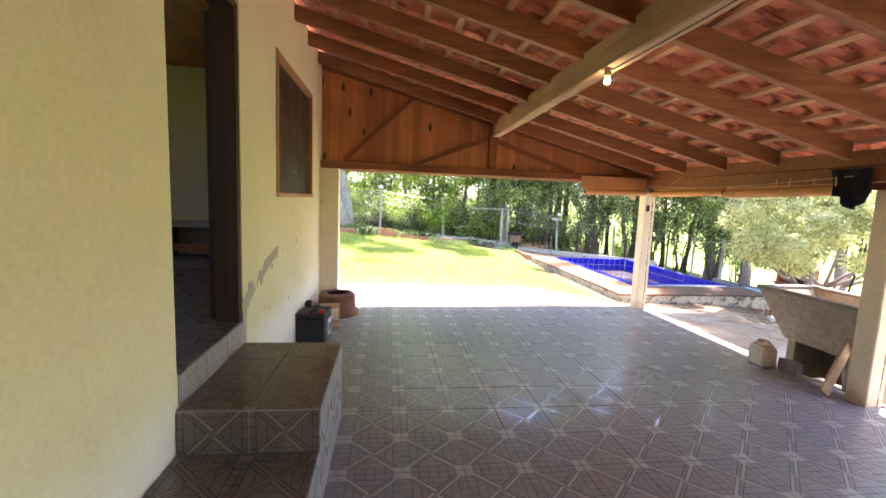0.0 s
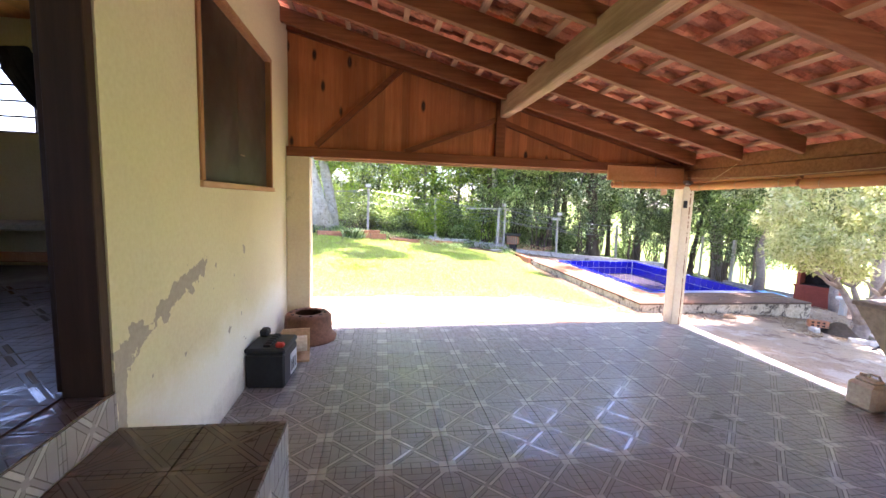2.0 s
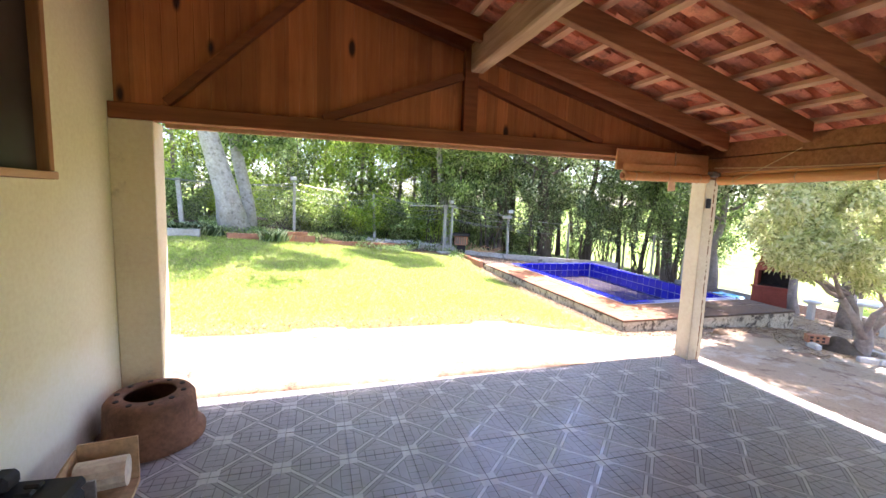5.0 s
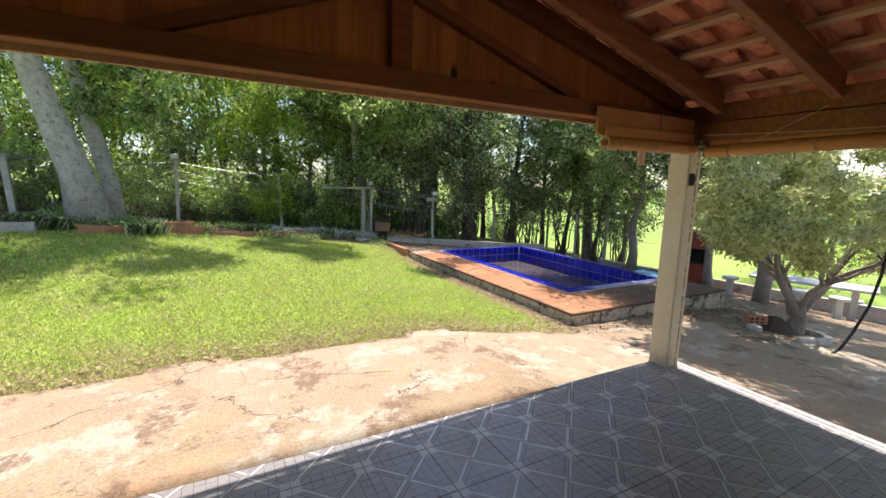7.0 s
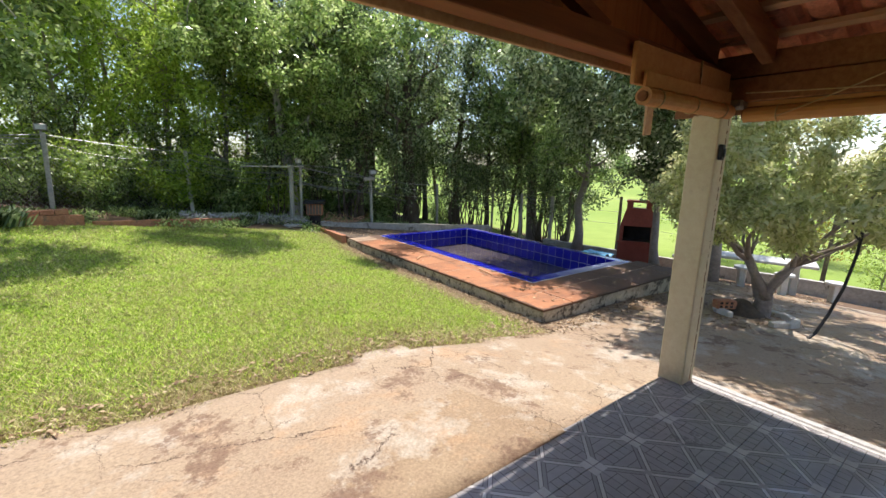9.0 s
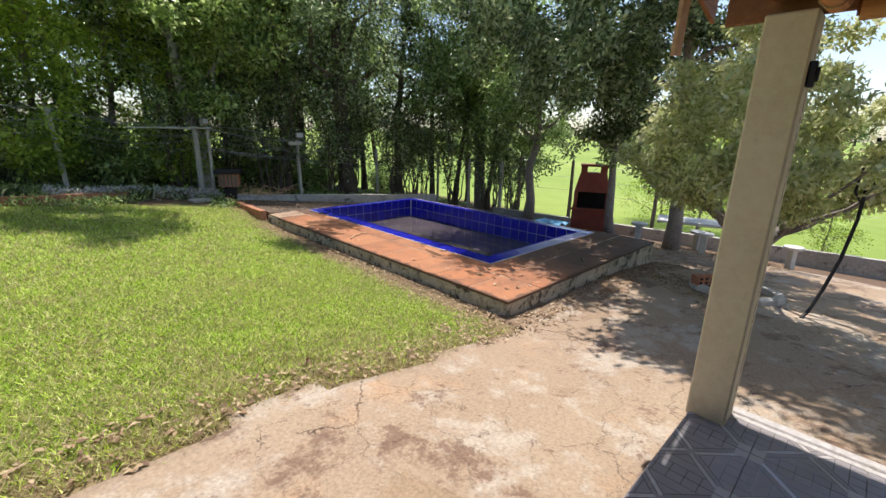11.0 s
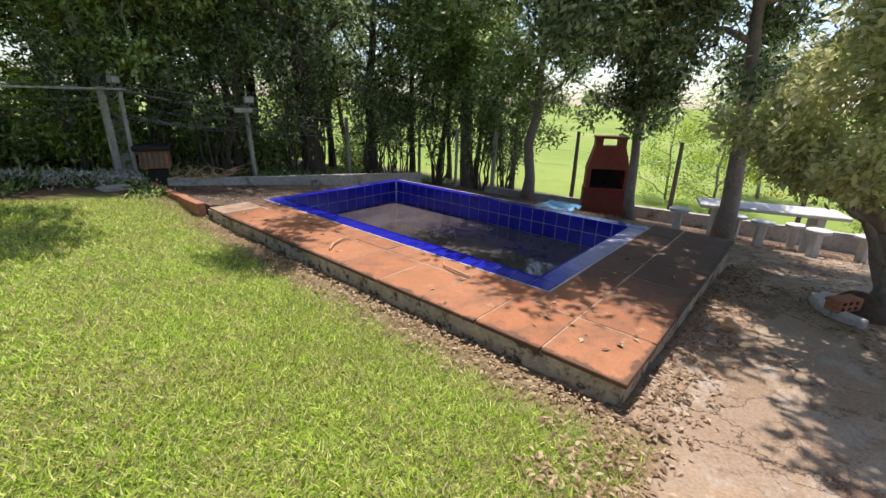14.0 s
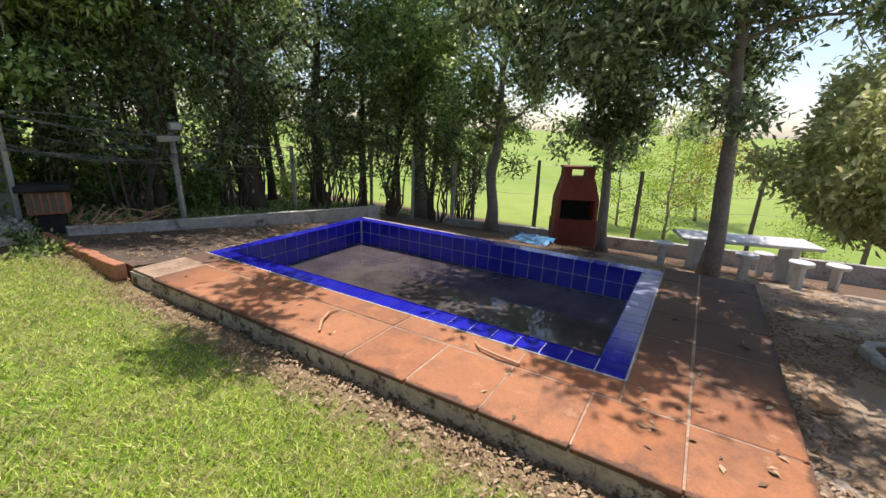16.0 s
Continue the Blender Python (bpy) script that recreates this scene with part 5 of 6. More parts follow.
shade = make_tree("dark leaved shade tree with a smooth grey trunk by the table", 7.5, 0.145, 0.44, 2.7, 3.0, 52000, 0.125, "leaf", "bark grey", 7, 0.5, (-0.2, 0.35), 175, over=(-1.0, 1.5))
place(shade, 11.0, 8.92)
thin = make_tree("thin trunked dark tree beside the barbecue", 6.2, 0.12, 0.42, 0.95, 2.3, 13000, 0.12, "leaf", "bark grey", 11, 0.4, (-0.1, 0.2), 70)
place(thin, 12.45, 10.8)
third = make_tree("leaning grey trunked tree at the yard's corner", 7.0, 0.16, 0.4, 2.1, 2.6, 16000, 0.12, "leaf b", "bark grey", 12, 0.45, (0.5, 0.2), 90)
place(third, 12.9, 13.7)
plant(third, 13.9, 16.4, 1.5, 75)
field_tree = make_tree("bright yellow green sapling in the field behind the wall", 4.0, 0.05, 0.12, 1.6, 0.8, 5200, 0.09, "leaf c", "bark grey", 11, 0.42, (0.2, 0.1), 60, "saplings in the field")
place(field_tree, 16.6, 9.9)
plant(field_tree, 17.8, 11.4, 0.9, 120)
plant(field_tree, 15.9, 6.9, 0.62, 200)
orange = make_tree("small orange flowering tree in the field", 4.2, 0.06, 0.2, 1.5, 1.2, 4200, 0.11, "leaf o", "bark grey", 9, 0.45, (0.0, 0.2), 50)
place(orange, 20.5, 9.2)
far_tree = make_tree("distant round headed field tree", 9.0, 0.3, 0.25, 4.0, 1.5, 4000, 0.5, "leaf b", "bark", 9, 1.2, (0.4, 0.2), 50, "far field trees")
place(far_tree, 190, 120, 1.3)
for k in range(22):
    a = radians(-20 + k * 7 + random.uniform(-3, 3))
    r = random.uniform(170, 420)
    plant(far_tree, r * math.cos(a), r * math.sin(a), random.uniform(0.9, 1.8), k * 50, -1.0)

# the variegated tree in its ring
bush = group_thing("ornamental_tree", "low spreading tree with pale variegated leaves in a whitewashed ring", "tree", (8.32, 7.22, land(8.32, 7.22)))
bm = bmesh.new()
centres = []
stems = [((-0.02, -0.05, 0), (-0.55, 0.45, 1.35), 0.085), ((0.05, 0.0, 0), (0.75, -0.55, 1.45), 0.09), ((0.0, 0.05, 0), (0.35, 0.7, 1.5), 0.07), ((-0.05, 0.0, 0.0), (-0.35, -0.75, 1.35), 0.07)]
tube(bm, [(0.0, 0.0, -0.12), (0.01, 0.0, 0.06), (0.03, -0.02, 0.22), (0.0, -0.01, 0.40), (0.0, 0.0, 0.52)], [0.17, 0.125, 0.11, 0.115, 0.08], 10, 0.10)
for a, b, r in stems:
    r *= 0.72
    pts = bend((a[0], a[1], 0.30), (b[0] * 0.42, b[1] * 0.42, 0.86), 3, 0.03)
    tube(bm, pts, [r * 1.2, r, r * 0.9, r * 0.8], 8, 0.08)
    for k in range(4):
        q = math.atan2(b[1], b[0]) + (k - 1.5) * 0.5
        reach = random.uniform(0.9, 1.75)
        end = Vector((math.cos(q) * reach, math.sin(q) * reach, random.uniform(1.3, 2.3)))
        br = bend(pts[-1], end, 6, 0.07)
        tube(bm, br, [r * 0.7, r * 0.5, r * 0.42, r * 0.34, r * 0.26, r * 0.18, r * 0.08], 6, 0.08)
        centres += [p for p in br[4:]]
part("trunk", bm, MAT["bark grey"], bush, "forked grey brown trunk and limbs", soft=True)
while len(centres) < 150:
    q, h = random.uniform(0, 6.283), random.random()
    w = 2.15 * math.sin(math.pi * (0.20 + 0.74 * h)) ** 0.7 * random.random() ** 0.32
    cy_ = math.sin(q) * w
    centres.append(Vector((math.cos(q) * w, cy_ * (0.55 if cy_ > 0 else 1.0), 1.38 + 1.65 * h + 0.22 * math.sin(3 * q))))
crown = new("crown", crown_mesh("crown", centres, 0.24, 46000, 0.078, MAT["leaf v"]))
crown.parent = bush

# undergrowth
shrub = group_thing("shrub", "leafy green shrub under the trees by the fence", "shrub", group="shrubs along the fence")
bm = bmesh.new()
cs = []
for k in range(14):
    q = k * 2.4
    end = Vector((math.cos(q) * random.uniform(0.3, 0.9), math.sin(q) * random.uniform(0.3, 0.9), random.uniform(0.5, 1.5)))
    pts = bend((0, 0, -0.05), end, 4, 0.07)
    tube(bm, pts, [0.018, 0.014, 0.011, 0.008, 0.004], 5)
    cs += pts[2:]
part("twiggy_base", bm, MAT["bark"], shrub)
leaves = new("foliage", crown_mesh("foliage", cs, 0.3, 2600, 0.11, MAT["leaf b"]))
leaves.parent = shrub
pale = group_thing("shrub", "bright yellow green shrub in a sunny gap by the fence", "shrub", group="pale shrubs along the fence")
part("twiggy_base", tubed(bend((0, 0, -0.05), (0.1, 0.1, 1.0), 4, 0.06), [0.02, 0.016, 0.012, 0.009, 0.004], 5), MAT["bark"], pale)
leaves = new("foliage", crown_mesh("foliage", [c + Vector((0, 0, 0.1)) for c in cs], 0.34, 2600, 0.10, MAT["leaf c"]))
leaves.parent = pale
placed = 0
shr = [(-0.8, 18.6), (0.6, 18.4), (1.5, 19.0), (2.9, 19.0), (3.6, 18.5), (0.0, 19.6), (4.3, 19.2), (5.4, 18.9), (6.7, 18.8), (8.2, 18.7), (7.6, 20.4), (9.8, 20.6), (6.2, 20.2), (-4.2, 17.6), (-5.4, 16.7), (-3.6, 18.8), (-7.3, 16.2), (5.0, 21.0), (11.6, 19.4), (-2.6, 20.6), (-6.6, 20.0), (1.9, 22.0), (3.2, 21.6)]
pal = [(-1.9, 20.4), (-0.9, 20.9), (1.6, 19.3), (2.6, 19.2), (-0.2, 19.3), (0.2, 18.9), (1.1, 19.9), (2.0, 18.4), (-2.6, 19.2), (3.0, 20.4), (-5.0, 18.9), (4.5, 18.2)]
for lst, kind in ((shr, shrub), (pal, pale)):
    for k, (x, y) in enumerate(lst):
        s = random.uniform(0.8, 1.25)
        if k == 0:
            place(kind, x, y, s, 40)
        else:
            plant(kind, x, y, s, k * 67)
twiggy = group_thing("sapling", "thin many stemmed dark sapling in the thicket", "sapling", group="saplings in the thicket")
bm = bmesh.new()
cs = []
for k in range(9):
    q = k * 2.1
    end = Vector((math.cos(q) * random.uniform(0.3, 1.0), math.sin(q) * random.uniform(0.3, 1.0), random.uniform(2.0, 3.4)))
    pts = bend((math.cos(q) * 0.1, math.sin(q) * 0.1, -0.1), end, 6, 0.13)
    tube(bm, pts, [0.03, 0.026, 0.022, 0.018, 0.014, 0.01, 0.004], 5)
    for j in (3, 4, 5):
        tip = pts[j] + Vector([random.uniform(-0.5, 0.5) for _ in range(3)])
        tube(bm, bend(pts[j], tip, 3, 0.05), [0.01, 0.008, 0.006, 0.003], 4)
        cs.append(tip)
    cs += pts[4:]
part("twiggy_base", bm, MAT["bark"], twiggy)
leaves = new("foliage", crown_mesh("foliage", cs, 0.33, 2400, 0.11, MAT["leaf"]))
leaves.parent = twiggy
tw = [(13.2, 15.5), (12.3, 16.5), (11.3, 17.0), (13.8, 14.9), (10.6, 17.4), (14.6, 15.6), (9.6, 18.6), (8.6, 17.9), (6.8, 18.0), (5.7, 18.4), (4.4, 18.0), (2.9, 19.6), (1.6, 20.0), (-0.4, 20.0), (-3.3, 19.5), (12.6, 19.0), (10.9, 21.0), (7.5, 21.6), (6.3, 20.9)]
for k, (x, y) in enumerate(tw):
    s = random.uniform(0.8, 1.15)
    if k == 0:
        place(twiggy, x, y, s, 0)
    else:
        plant(twiggy, x, y, s, k * 83)
tuft = group_thing("strap_leaf_plant", "clump of dark strap leaves at the lawn's edge", "plant", (-2.45, 15.0, land(-2.45, 15.0)), "strap leaved plants")
n = 260
q = rng.uniform(0, 2 * np.pi, n)
r0 = rng.uniform(0, 0.35, n)
L = rng.uniform(0.25, 0.5, n)
base = np.stack([np.cos(q * 3) * r0, np.sin(q * 3) * r0, np.zeros(n)], 1)
d = np.stack([np.cos(q) * 0.6, np.sin(q) * 0.6, np.full(n, 0.8)], 1)
sd = np.stack([-np.sin(q), np.cos(q), np.zeros(n)], 1) * 0.018
v = np.stack([base - sd, base + sd, base + d * L[:, None] * 0.6 + sd, base + d * L[:, None] * 0.6 - sd, base + d * L[:, None] * np.array([1.25, 1.25, 0.75])], 1).reshape(-1, 3)
f = np.arange(n)[:, None] * 5
quads = np.concatenate([f + np.array([[0, 1, 2, 3]]), f + np.array([[3, 2, 4, 4]])])
me = bpy.data.meshes.new("strap_foliage")
me.from_pydata(v.tolist(), [], [tuple(x[:4]) for x in (f + np.array([[0, 1, 2, 3]])).tolist()] + [tuple(x) for x in (f + np.array([[3, 2, 4]])).tolist()])
me.materials.append(MAT["leaf"])
new("strap_foliage", me).parent = tuft
for x, y in ((-2.9, 15.05), (-2.1, 14.95), (-2.7, 15.3), (-0.75, 15.0), (-0.6, 15.2), (3.4, 16.7), (4.1, 16.8), (1.5, 16.5)):
    plant(tuft, x, y, random.uniform(0.6, 1.0), x * 90)

# ---- fence ----
posts = [(-3.3, 16.9, 1.95, 0.06), (-0.3, 17.9, 1.99, 0.045), (2.4, 18.2, 1.72, 0.045), (4.78, 17.45, 1.42, 0.045), (5.02, 17.4, 1.42, 0.032), (7.15, 17.2, 1.14, 0.036), (9.9, 17.5, 0.87, 0.036), (12.2, 17.1, 0.78, 0.035), (12.5, 15.9, 0.59, 0.036), (12.95, 14.9, 0.55, 0.05)]
for k, (x, y, top, w) in enumerate(posts):
    p = part("fence_post", boxed((-w, -w, -0.3), (w, w, top - land(x, y)), 0.008), MAT["post"], None)
    tagged(p, "weathered square concrete fence post at the wood's edge", "fence post", "fence posts")
    p.matrix_basis = pose(x, y, land(x, y), random.uniform(-1.5, 1.5), random.uniform(-3, 1), random.uniform(0, 30))
wires = group_thing("fence_wires", "drooping wires strung between the fence posts", "wire fence")
for a, b in zip(posts, posts[1:]):
    for k, h in enumerate((0.04, 0.22, 0.50)):
        part("wire", tubed(sag((a[0], a[1] - 0.06, a[2] - h), (b[0], b[1] - 0.06, b[2] - h), random.uniform(0.02, 0.16)), 0.006 if k else 0.011, 4), MAT["wire"], wires)
part("wire", tubed(sag((-7.5, 15.6, 2.5), (-3.3, 16.8, 1.9), 0.1), 0.012, 4), MAT["wire"], wires)
part("wire", tubed(sag((-7.5, 15.6, 2.2), (-0.3, 17.8, 1.85), 0.12), 0.012, 4), MAT["wire"], wires)
for k, (dz, ez, dr) in enumerate(((0.0, 1.02, -0.12), (-0.04, 0.55, -0.10), (-0.4, 0.9, 0.25), (-0.5, 0.35, -0.06))):
    part("loose_cable", tubed(sag((4.95, 17.36, 1.4 + dz), (7.1 + 0.4 * k, 17.1, ez), dr), 0.009, 4), MAT["wire"], wires)
for k in range(3):
    part("loose_cable", tubed(sag((4.7, 17.36, 1.35 - 0.1 * k), (2.4, 18.1, 1.68 - 0.16 * k), 0.1 + 0.06 * k), 0.008, 4), MAT["wire"], wires)
net = bmesh.new()
for a, b in ((posts[0], posts[1]), (posts[1], posts[2])):
    A, B = Vector((a[0], a[1], land(a[0], a[1]))), Vector((b[0], b[1], land(b[0], b[1])))
    length, h = (B - A).length, 1.45
    k = -int(h / 0.11)
    while k * 0.11 < length:
        for sgn in (1, -1):
            x0 = k * 0.11
            u0, u1 = max(0.0, x0), min(length, x0 + h)
            if u1 > u0 + 0.05:
                z0, z1 = (u0 - x0), (u1 - x0)
                if sgn < 0:
                    z0, z1 = h - z0, h - z1
                tube(net, [A.lerp(B, u0 / length) + Vector((0, 0, z0)), A.lerp(B, u1 / length) + Vector((0, 0, z1))], [0.0028, 0.0028], 3, 0, False)
        k += 1
part("netting", net, MAT["wire"], wires, "rusty diamond wire netting")
for x, y, z, r in ((-0.3, 17.83, 1.99, 10), (7.15, 17.12, 1.14, 0), (4.95, 17.3, 1.42, 40)):
    fl = group_thing("floodlight", "small grey floodlight on top of a fence post", "floodlight", (x, y, z + 0.012), "floodlights on the fence", r)
    part("housing", boxed((-0.11, -0.04, 0.03), (0.11, 0.04, 0.17), 0.012), MAT["zinc"], fl)
    part("glass", boxed((-0.085, -0.045, 0.05), (0.085, -0.0405, 0.15), 0.001), MAT["table"], fl)
    part("bracket", boxed((-0.02, -0.015, -0.012), (0.02, 0.03, 0.0295), 0.003), MAT["zinc"], fl)
cross = group_thing("cross_bar", "short timber nailed across a fence post", "board", (7.15, 17.12, 1.05))
part("plank", boxed((-0.32, -0.03, -0.05), (0.05, 0.0, 0.04), 0.004), MAT["post"], cross)
bar = group_thing("cross_bar", "thin pale pole lying level across the fence posts", "pole", (4.2, 17.3, 1.36))
part("pole", tubed([(-0.75, 0, 0.0), (0.9, 0, 0.02)], 0.018, 6), MAT["post"], bar)

field_posts = [(14.05, 12.95, 0.66), (14.35, 10.5, 0.55), (15.85, 8.0, 0.5), (16.5, 5.65, 0.6), (17.0, 3.0, 0.6), (13.6, 14.6, 0.7)]
for x, y, top in field_posts:
    p = part("field_post", tubed([(0, 0, -0.3), (0.02, 0.01, 0.8), (0.04, 0.0, top - land(x, y))], [0.06, 0.052, 0.045], 7, 0.1), MAT["old post"], None)
    tagged(p, "dark old wooden post of the field fence", "fence post", "field fence posts")
    p.matrix_basis = pose(x, y, land(x, y), 0, 0, x * 40)
fw = group_thing("field_fence_wires", "thin wires of the field fence", "wire fence")
order = [field_posts[5], *field_posts[:5]]
for a, b in zip(order, order[1:]):
    for h in (0.08, 0.5, 0.9):
        part("wire", tubed(sag((a[0], a[1], a[2] - h), (b[0], b[1], b[2] - h), 0.03, 6), 0.004, 4), MAT["wire"], fw)

# ---- barbecue, table and seats ----
bbq = group_thing("barbecue", "red painted prefabricated brick barbecue with a tapered chimney", "barbecue", (12.75, 11.6, land(12.75, 11.6)), rz=-62)
H0 = 0.68 - land(12.75, 11.6)
part("base", boxed((-0.47, -0.30, 0.0), (0.47, 0.30, 0.62), 0.01), MAT["bbq"], bbq)
part("hearth_side", boxed((-0.45, -0.28, 0.621), (-0.36, 0.28, 1.08), 0.006), MAT["bbq"], bbq)
part("hearth_side", boxed((0.36, -0.28, 0.621), (0.45, 0.28, 1.08), 0.006), MAT["bbq"], bbq)
part("hearth_back", boxed((-0.359, 0.20, 0.621), (0.359, 0.28, 1.08), 0.004), MAT["soot"], bbq)
part("hearth_floor", boxed((-0.358, -0.27, 0.621), (0.358, 0.198, 0.66), 0.004), MAT["soot"], bbq)
part("ledge", boxed((-0.50, -0.36, 0.60), (0.50, -0.302, 0.66), 0.008), MAT["bbq"], bbq)
bm = bmesh.new()
lo = [bm.verts.new(p) for p in ((-0.45, -0.29, 1.081), (0.45, -0.29, 1.081), (0.45, 0.28, 1.081), (-0.45, 0.28, 1.081))]
hi = [bm.verts.new(p) for p in ((-0.33, -0.14, H0 - 0.22), (0.33, -0.14, H0 - 0.22), (0.33, 0.24, H0 - 0.22), (-0.33, 0.24, H0 - 0.22))]
for k in range(4):
    bm.faces.new((lo[k], lo[(k + 1) % 4], hi[(k + 1) % 4], hi[k]))
bm.faces.new(lo[::-1])
bm.faces.new(hi)
part("hood", bm, MAT["bbq"], bbq)
part("chimney_side", boxed((-0.33, -0.14, H0 - 0.219), (-0.17, 0.24, H0 - 0.06), 0.004), MAT["bbq"], bbq)
part("chimney_side", boxed((0.17, -0.14, H0 - 0.219), (0.33, 0.24, H0 - 0.06), 0.004), MAT["bbq"], bbq)
part("chimney_cap", boxed((-0.35, -0.16, H0 - 0.059), (0.35, 0.26, H0), 0.006), MAT["bbq"], bbq)

table = group_thing("garden_table", "long pale terrazzo garden table on two block legs", "table", (11.95, 8.45, land(11.7, 8.4)), rz=-73)
TH = -0.27 - land(11.7, 8.4)
part("tabletop", boxed((-1.05, -0.36, TH - 0.06), (1.05, 0.36, TH), 0.012), MAT["table"], table)
for x in (-0.72, 0.72):
    part("leg", boxed((x - 0.06, -0.22, -0.15), (x + 0.06, 0.22, TH - 0.061), 0.01), MAT["table"], table)
for k, (x, y) in enumerate(((11.1, 9.62), (11.3, 8.42), (11.3, 7.72), (12.1, 7.1), (12.75, 8.9), (12.9, 8.0))):
    st = group_thing("garden_stool", "small round terrazzo stool on a block foot", "stool", (x, y, land(x, y)), "stools round the garden table", k * 20)
    part("seat", lathe([(0.0, 0.40), (0.15, 0.40), (0.165, 0.415), (0.165, 0.45), (0.155, 0.46), (0.0, 0.46)], 18), MAT["table"], st)
    part("foot", boxed((-0.06, -0.06, -0.10), (0.06, 0.06, 0.3995), 0.012), MAT["table"], st)

# whitewashed ring of blocks round the variegated tree
cx, cy = 8.12, 7.22
ring = group_thing("tree_ring", "broken whitewashed block ring round the tree", "edging", (cx, cy, land(cx, cy) + 0.02))
for k in range(11):
    q = 2 * math.pi * k / 13 + 0.9 + math.pi
    part("block", boxed((-0.115, -0.045, -0.06), (0.115, 0.045, 0.085 + random.uniform(-0.012, 0.012)), 0.012), MAT["white"], ring).matrix_basis = pose(0.46 * math.cos(q), 0.46 * math.sin(q), land(cx + 0.46 * math.cos(q), cy + 0.46 * math.sin(q)) - land(cx, cy), random.uniform(-3, 3), 0, math.degrees(q) + 90 + random.uniform(-6, 6))
block = group_thing("hollow_brick", "orange hollow clay brick lying by the tree ring", "brick", (7.85, 7.52, land(7.85, 7.5) + 0.10), rz=-35)
part("brick", boxed((-0.14, -0.06, 0.0), (0.14, 0.06, 0.12), 0.006), MAT["brick"], block)
# thin black plates painted as the dark inside of the cells
for i in range(3):
    for j in range(2):
        part("cell", boxed((-0.105 + i * 0.075, -0.0615, 0.018 + j * 0.052), (-0.065 + i * 0.075, -0.0602, 0.05 + j * 0.052)), MAT["soot"], block)
mound = part("soil_mound", lathe([(0.0, 0.30), (0.10, 0.27), (0.22, 0.14), (0.34, 0.05), (0.42, -0.08), (0.0, -0.08)], 16), MAT["shade brown"], None, soft=True)
tagged(mound, "heap of reddish soil inside the tree ring", "soil heap")
mound.matrix_basis = pose(8.15, 7.40, land(8.1, 7.4)) @ Matrix.Diagonal((0.85, 0.85, 0.8, 1))

# post with hanging black hose
hose = group_thing("black_hose", "black hose hanging from the tree down to the concrete", "hose")
part("hose", tubed([(8.05, 6.30, 1.45), (8.04, 6.29, 1.05), (8.0, 6.29, 0.62), (7.93, 6.33, 0.2), (7.82, 6.40, -0.15), (7.70, 6.46, -0.38), (7.6, 6.5, -0.445)], 0.018, 7), MAT["black"], hose)
part("loop", tubed([(8.05, 6.27, 1.42), (7.86, 6.35, 1.15), (7.82, 6.36, 0.92), (7.92, 6.30, 0.80), (8.04, 6.24, 0.95), (8.10, 6.24, 1.38)], 0.012, 6), MAT["black"], hose)

# brick box round the left fence post, mail box like shelter, litter
pier = group_thing("brick_pier", "low red brick block at the foot of a fence post", "masonry", (-0.12, 15.35, land(-0.12, 15.35)), rz=12)
for i in range(3):
    for j in range(3):
        part("brick", boxed((-0.29 + i * 0.195, -0.10, 0.01 + j * 0.09), (-0.105 + i * 0.195, 0.10, 0.092 + j * 0.09), 0.006), MAT["brick"], pier)
shelter = group_thing("small_shelter", "little brick box with a dark sloping lid beside the fence posts", "box", (5.25, 16.95, land(5.25, 16.95)), rz=-25)
shelter.scale = (0.9, 0.9, 1.3)
part("stump", boxed((-0.16, -0.14, -0.05), (0.16, 0.14, 0.22), 0.03), MAT["soot"], shelter)
part("box", boxed((-0.24, -0.19, 0.221), (0.24, 0.19, 0.46), 0.01), MAT["brick"], shelter)
for k in range(5):
    part("slat", boxed((-0.22 + k * 0.09, -0.20, 0.24), (-0.16 + k * 0.09, -0.1905, 0.45), 0.003), MAT["old post"], shelter)
part("lid", boxed((-0.32, -0.27, 0.461), (0.32, 0.25, 0.53), 0.012, pose(0, 0, 0.0, 0, 0, 0)), MAT["black"], shelter)
slabby = group_thing("stone_slab", "flat pale stone slab lying on the lawn's edge", "slab", (4.45, 16.35, land(4.45, 16.35)), rz=10)
part("slab", boxed((-0.22, -0.16, 0.0), (0.22, 0.16, 0.06), 0.01), MAT["low wall"], slabby)
tarp = group_thing("blue_sheet", "crumpled blue plastic sheet on the ground by the barbecue", "sheet", (11.6, 12.1, land(11.6, 12.1)))
bm = bmesh.new()
grid = bmesh.ops.create_grid(bm, x_segments=16, y_segments=12, size=0.4)
for v in bm.verts:
    v.co.z = 0.05 + 0.07 * (noise.noise(v.co * 5) + 0.5)
part("sheet", bm, MAT["tarp"], tarp, soft=True)
rubbish = group_thing("scrap_paper", "crumpled pink and white scrap in the leaf litter", "litter", (6.75, 8.25, land(6.75, 8.25) + 0.03))
bm = bmesh.new()
bmesh.ops.create_icosphere(bm, subdivisions=2, radius=0.09)
for v in bm.verts:
    v.co *= 1 + 0.7 * noise.noise(v.co * 22)
    v.co.z = max(0, v.co.z * 0.6 + 0.02)
part("scrap", bm, MAT["carton"], rubbish)
stick = group_thing("fallen_stick", "short dry curved stick lying on the slabs", "stick", (5.42, 11.75, PZ + 0.05), rz=30)
part("stick", tubed([(-0.22, 0, 0.0), (-0.05, 0.03, 0.012), (0.12, 0.02, 0.006), (0.2, -0.04, 0.0)], [0.012, 0.012, 0.01, 0.006], 6), MAT["batten"], stick)
stick2 = copy_thing(stick, pose(5.72, 10.35, PZ + 0.05, 0, 0, 80))
sticks = group_thing("brushwood", "heap of cut branches and twigs by the fence posts", "brushwood", (5.9, 16.7, land(5.9, 16.7)))
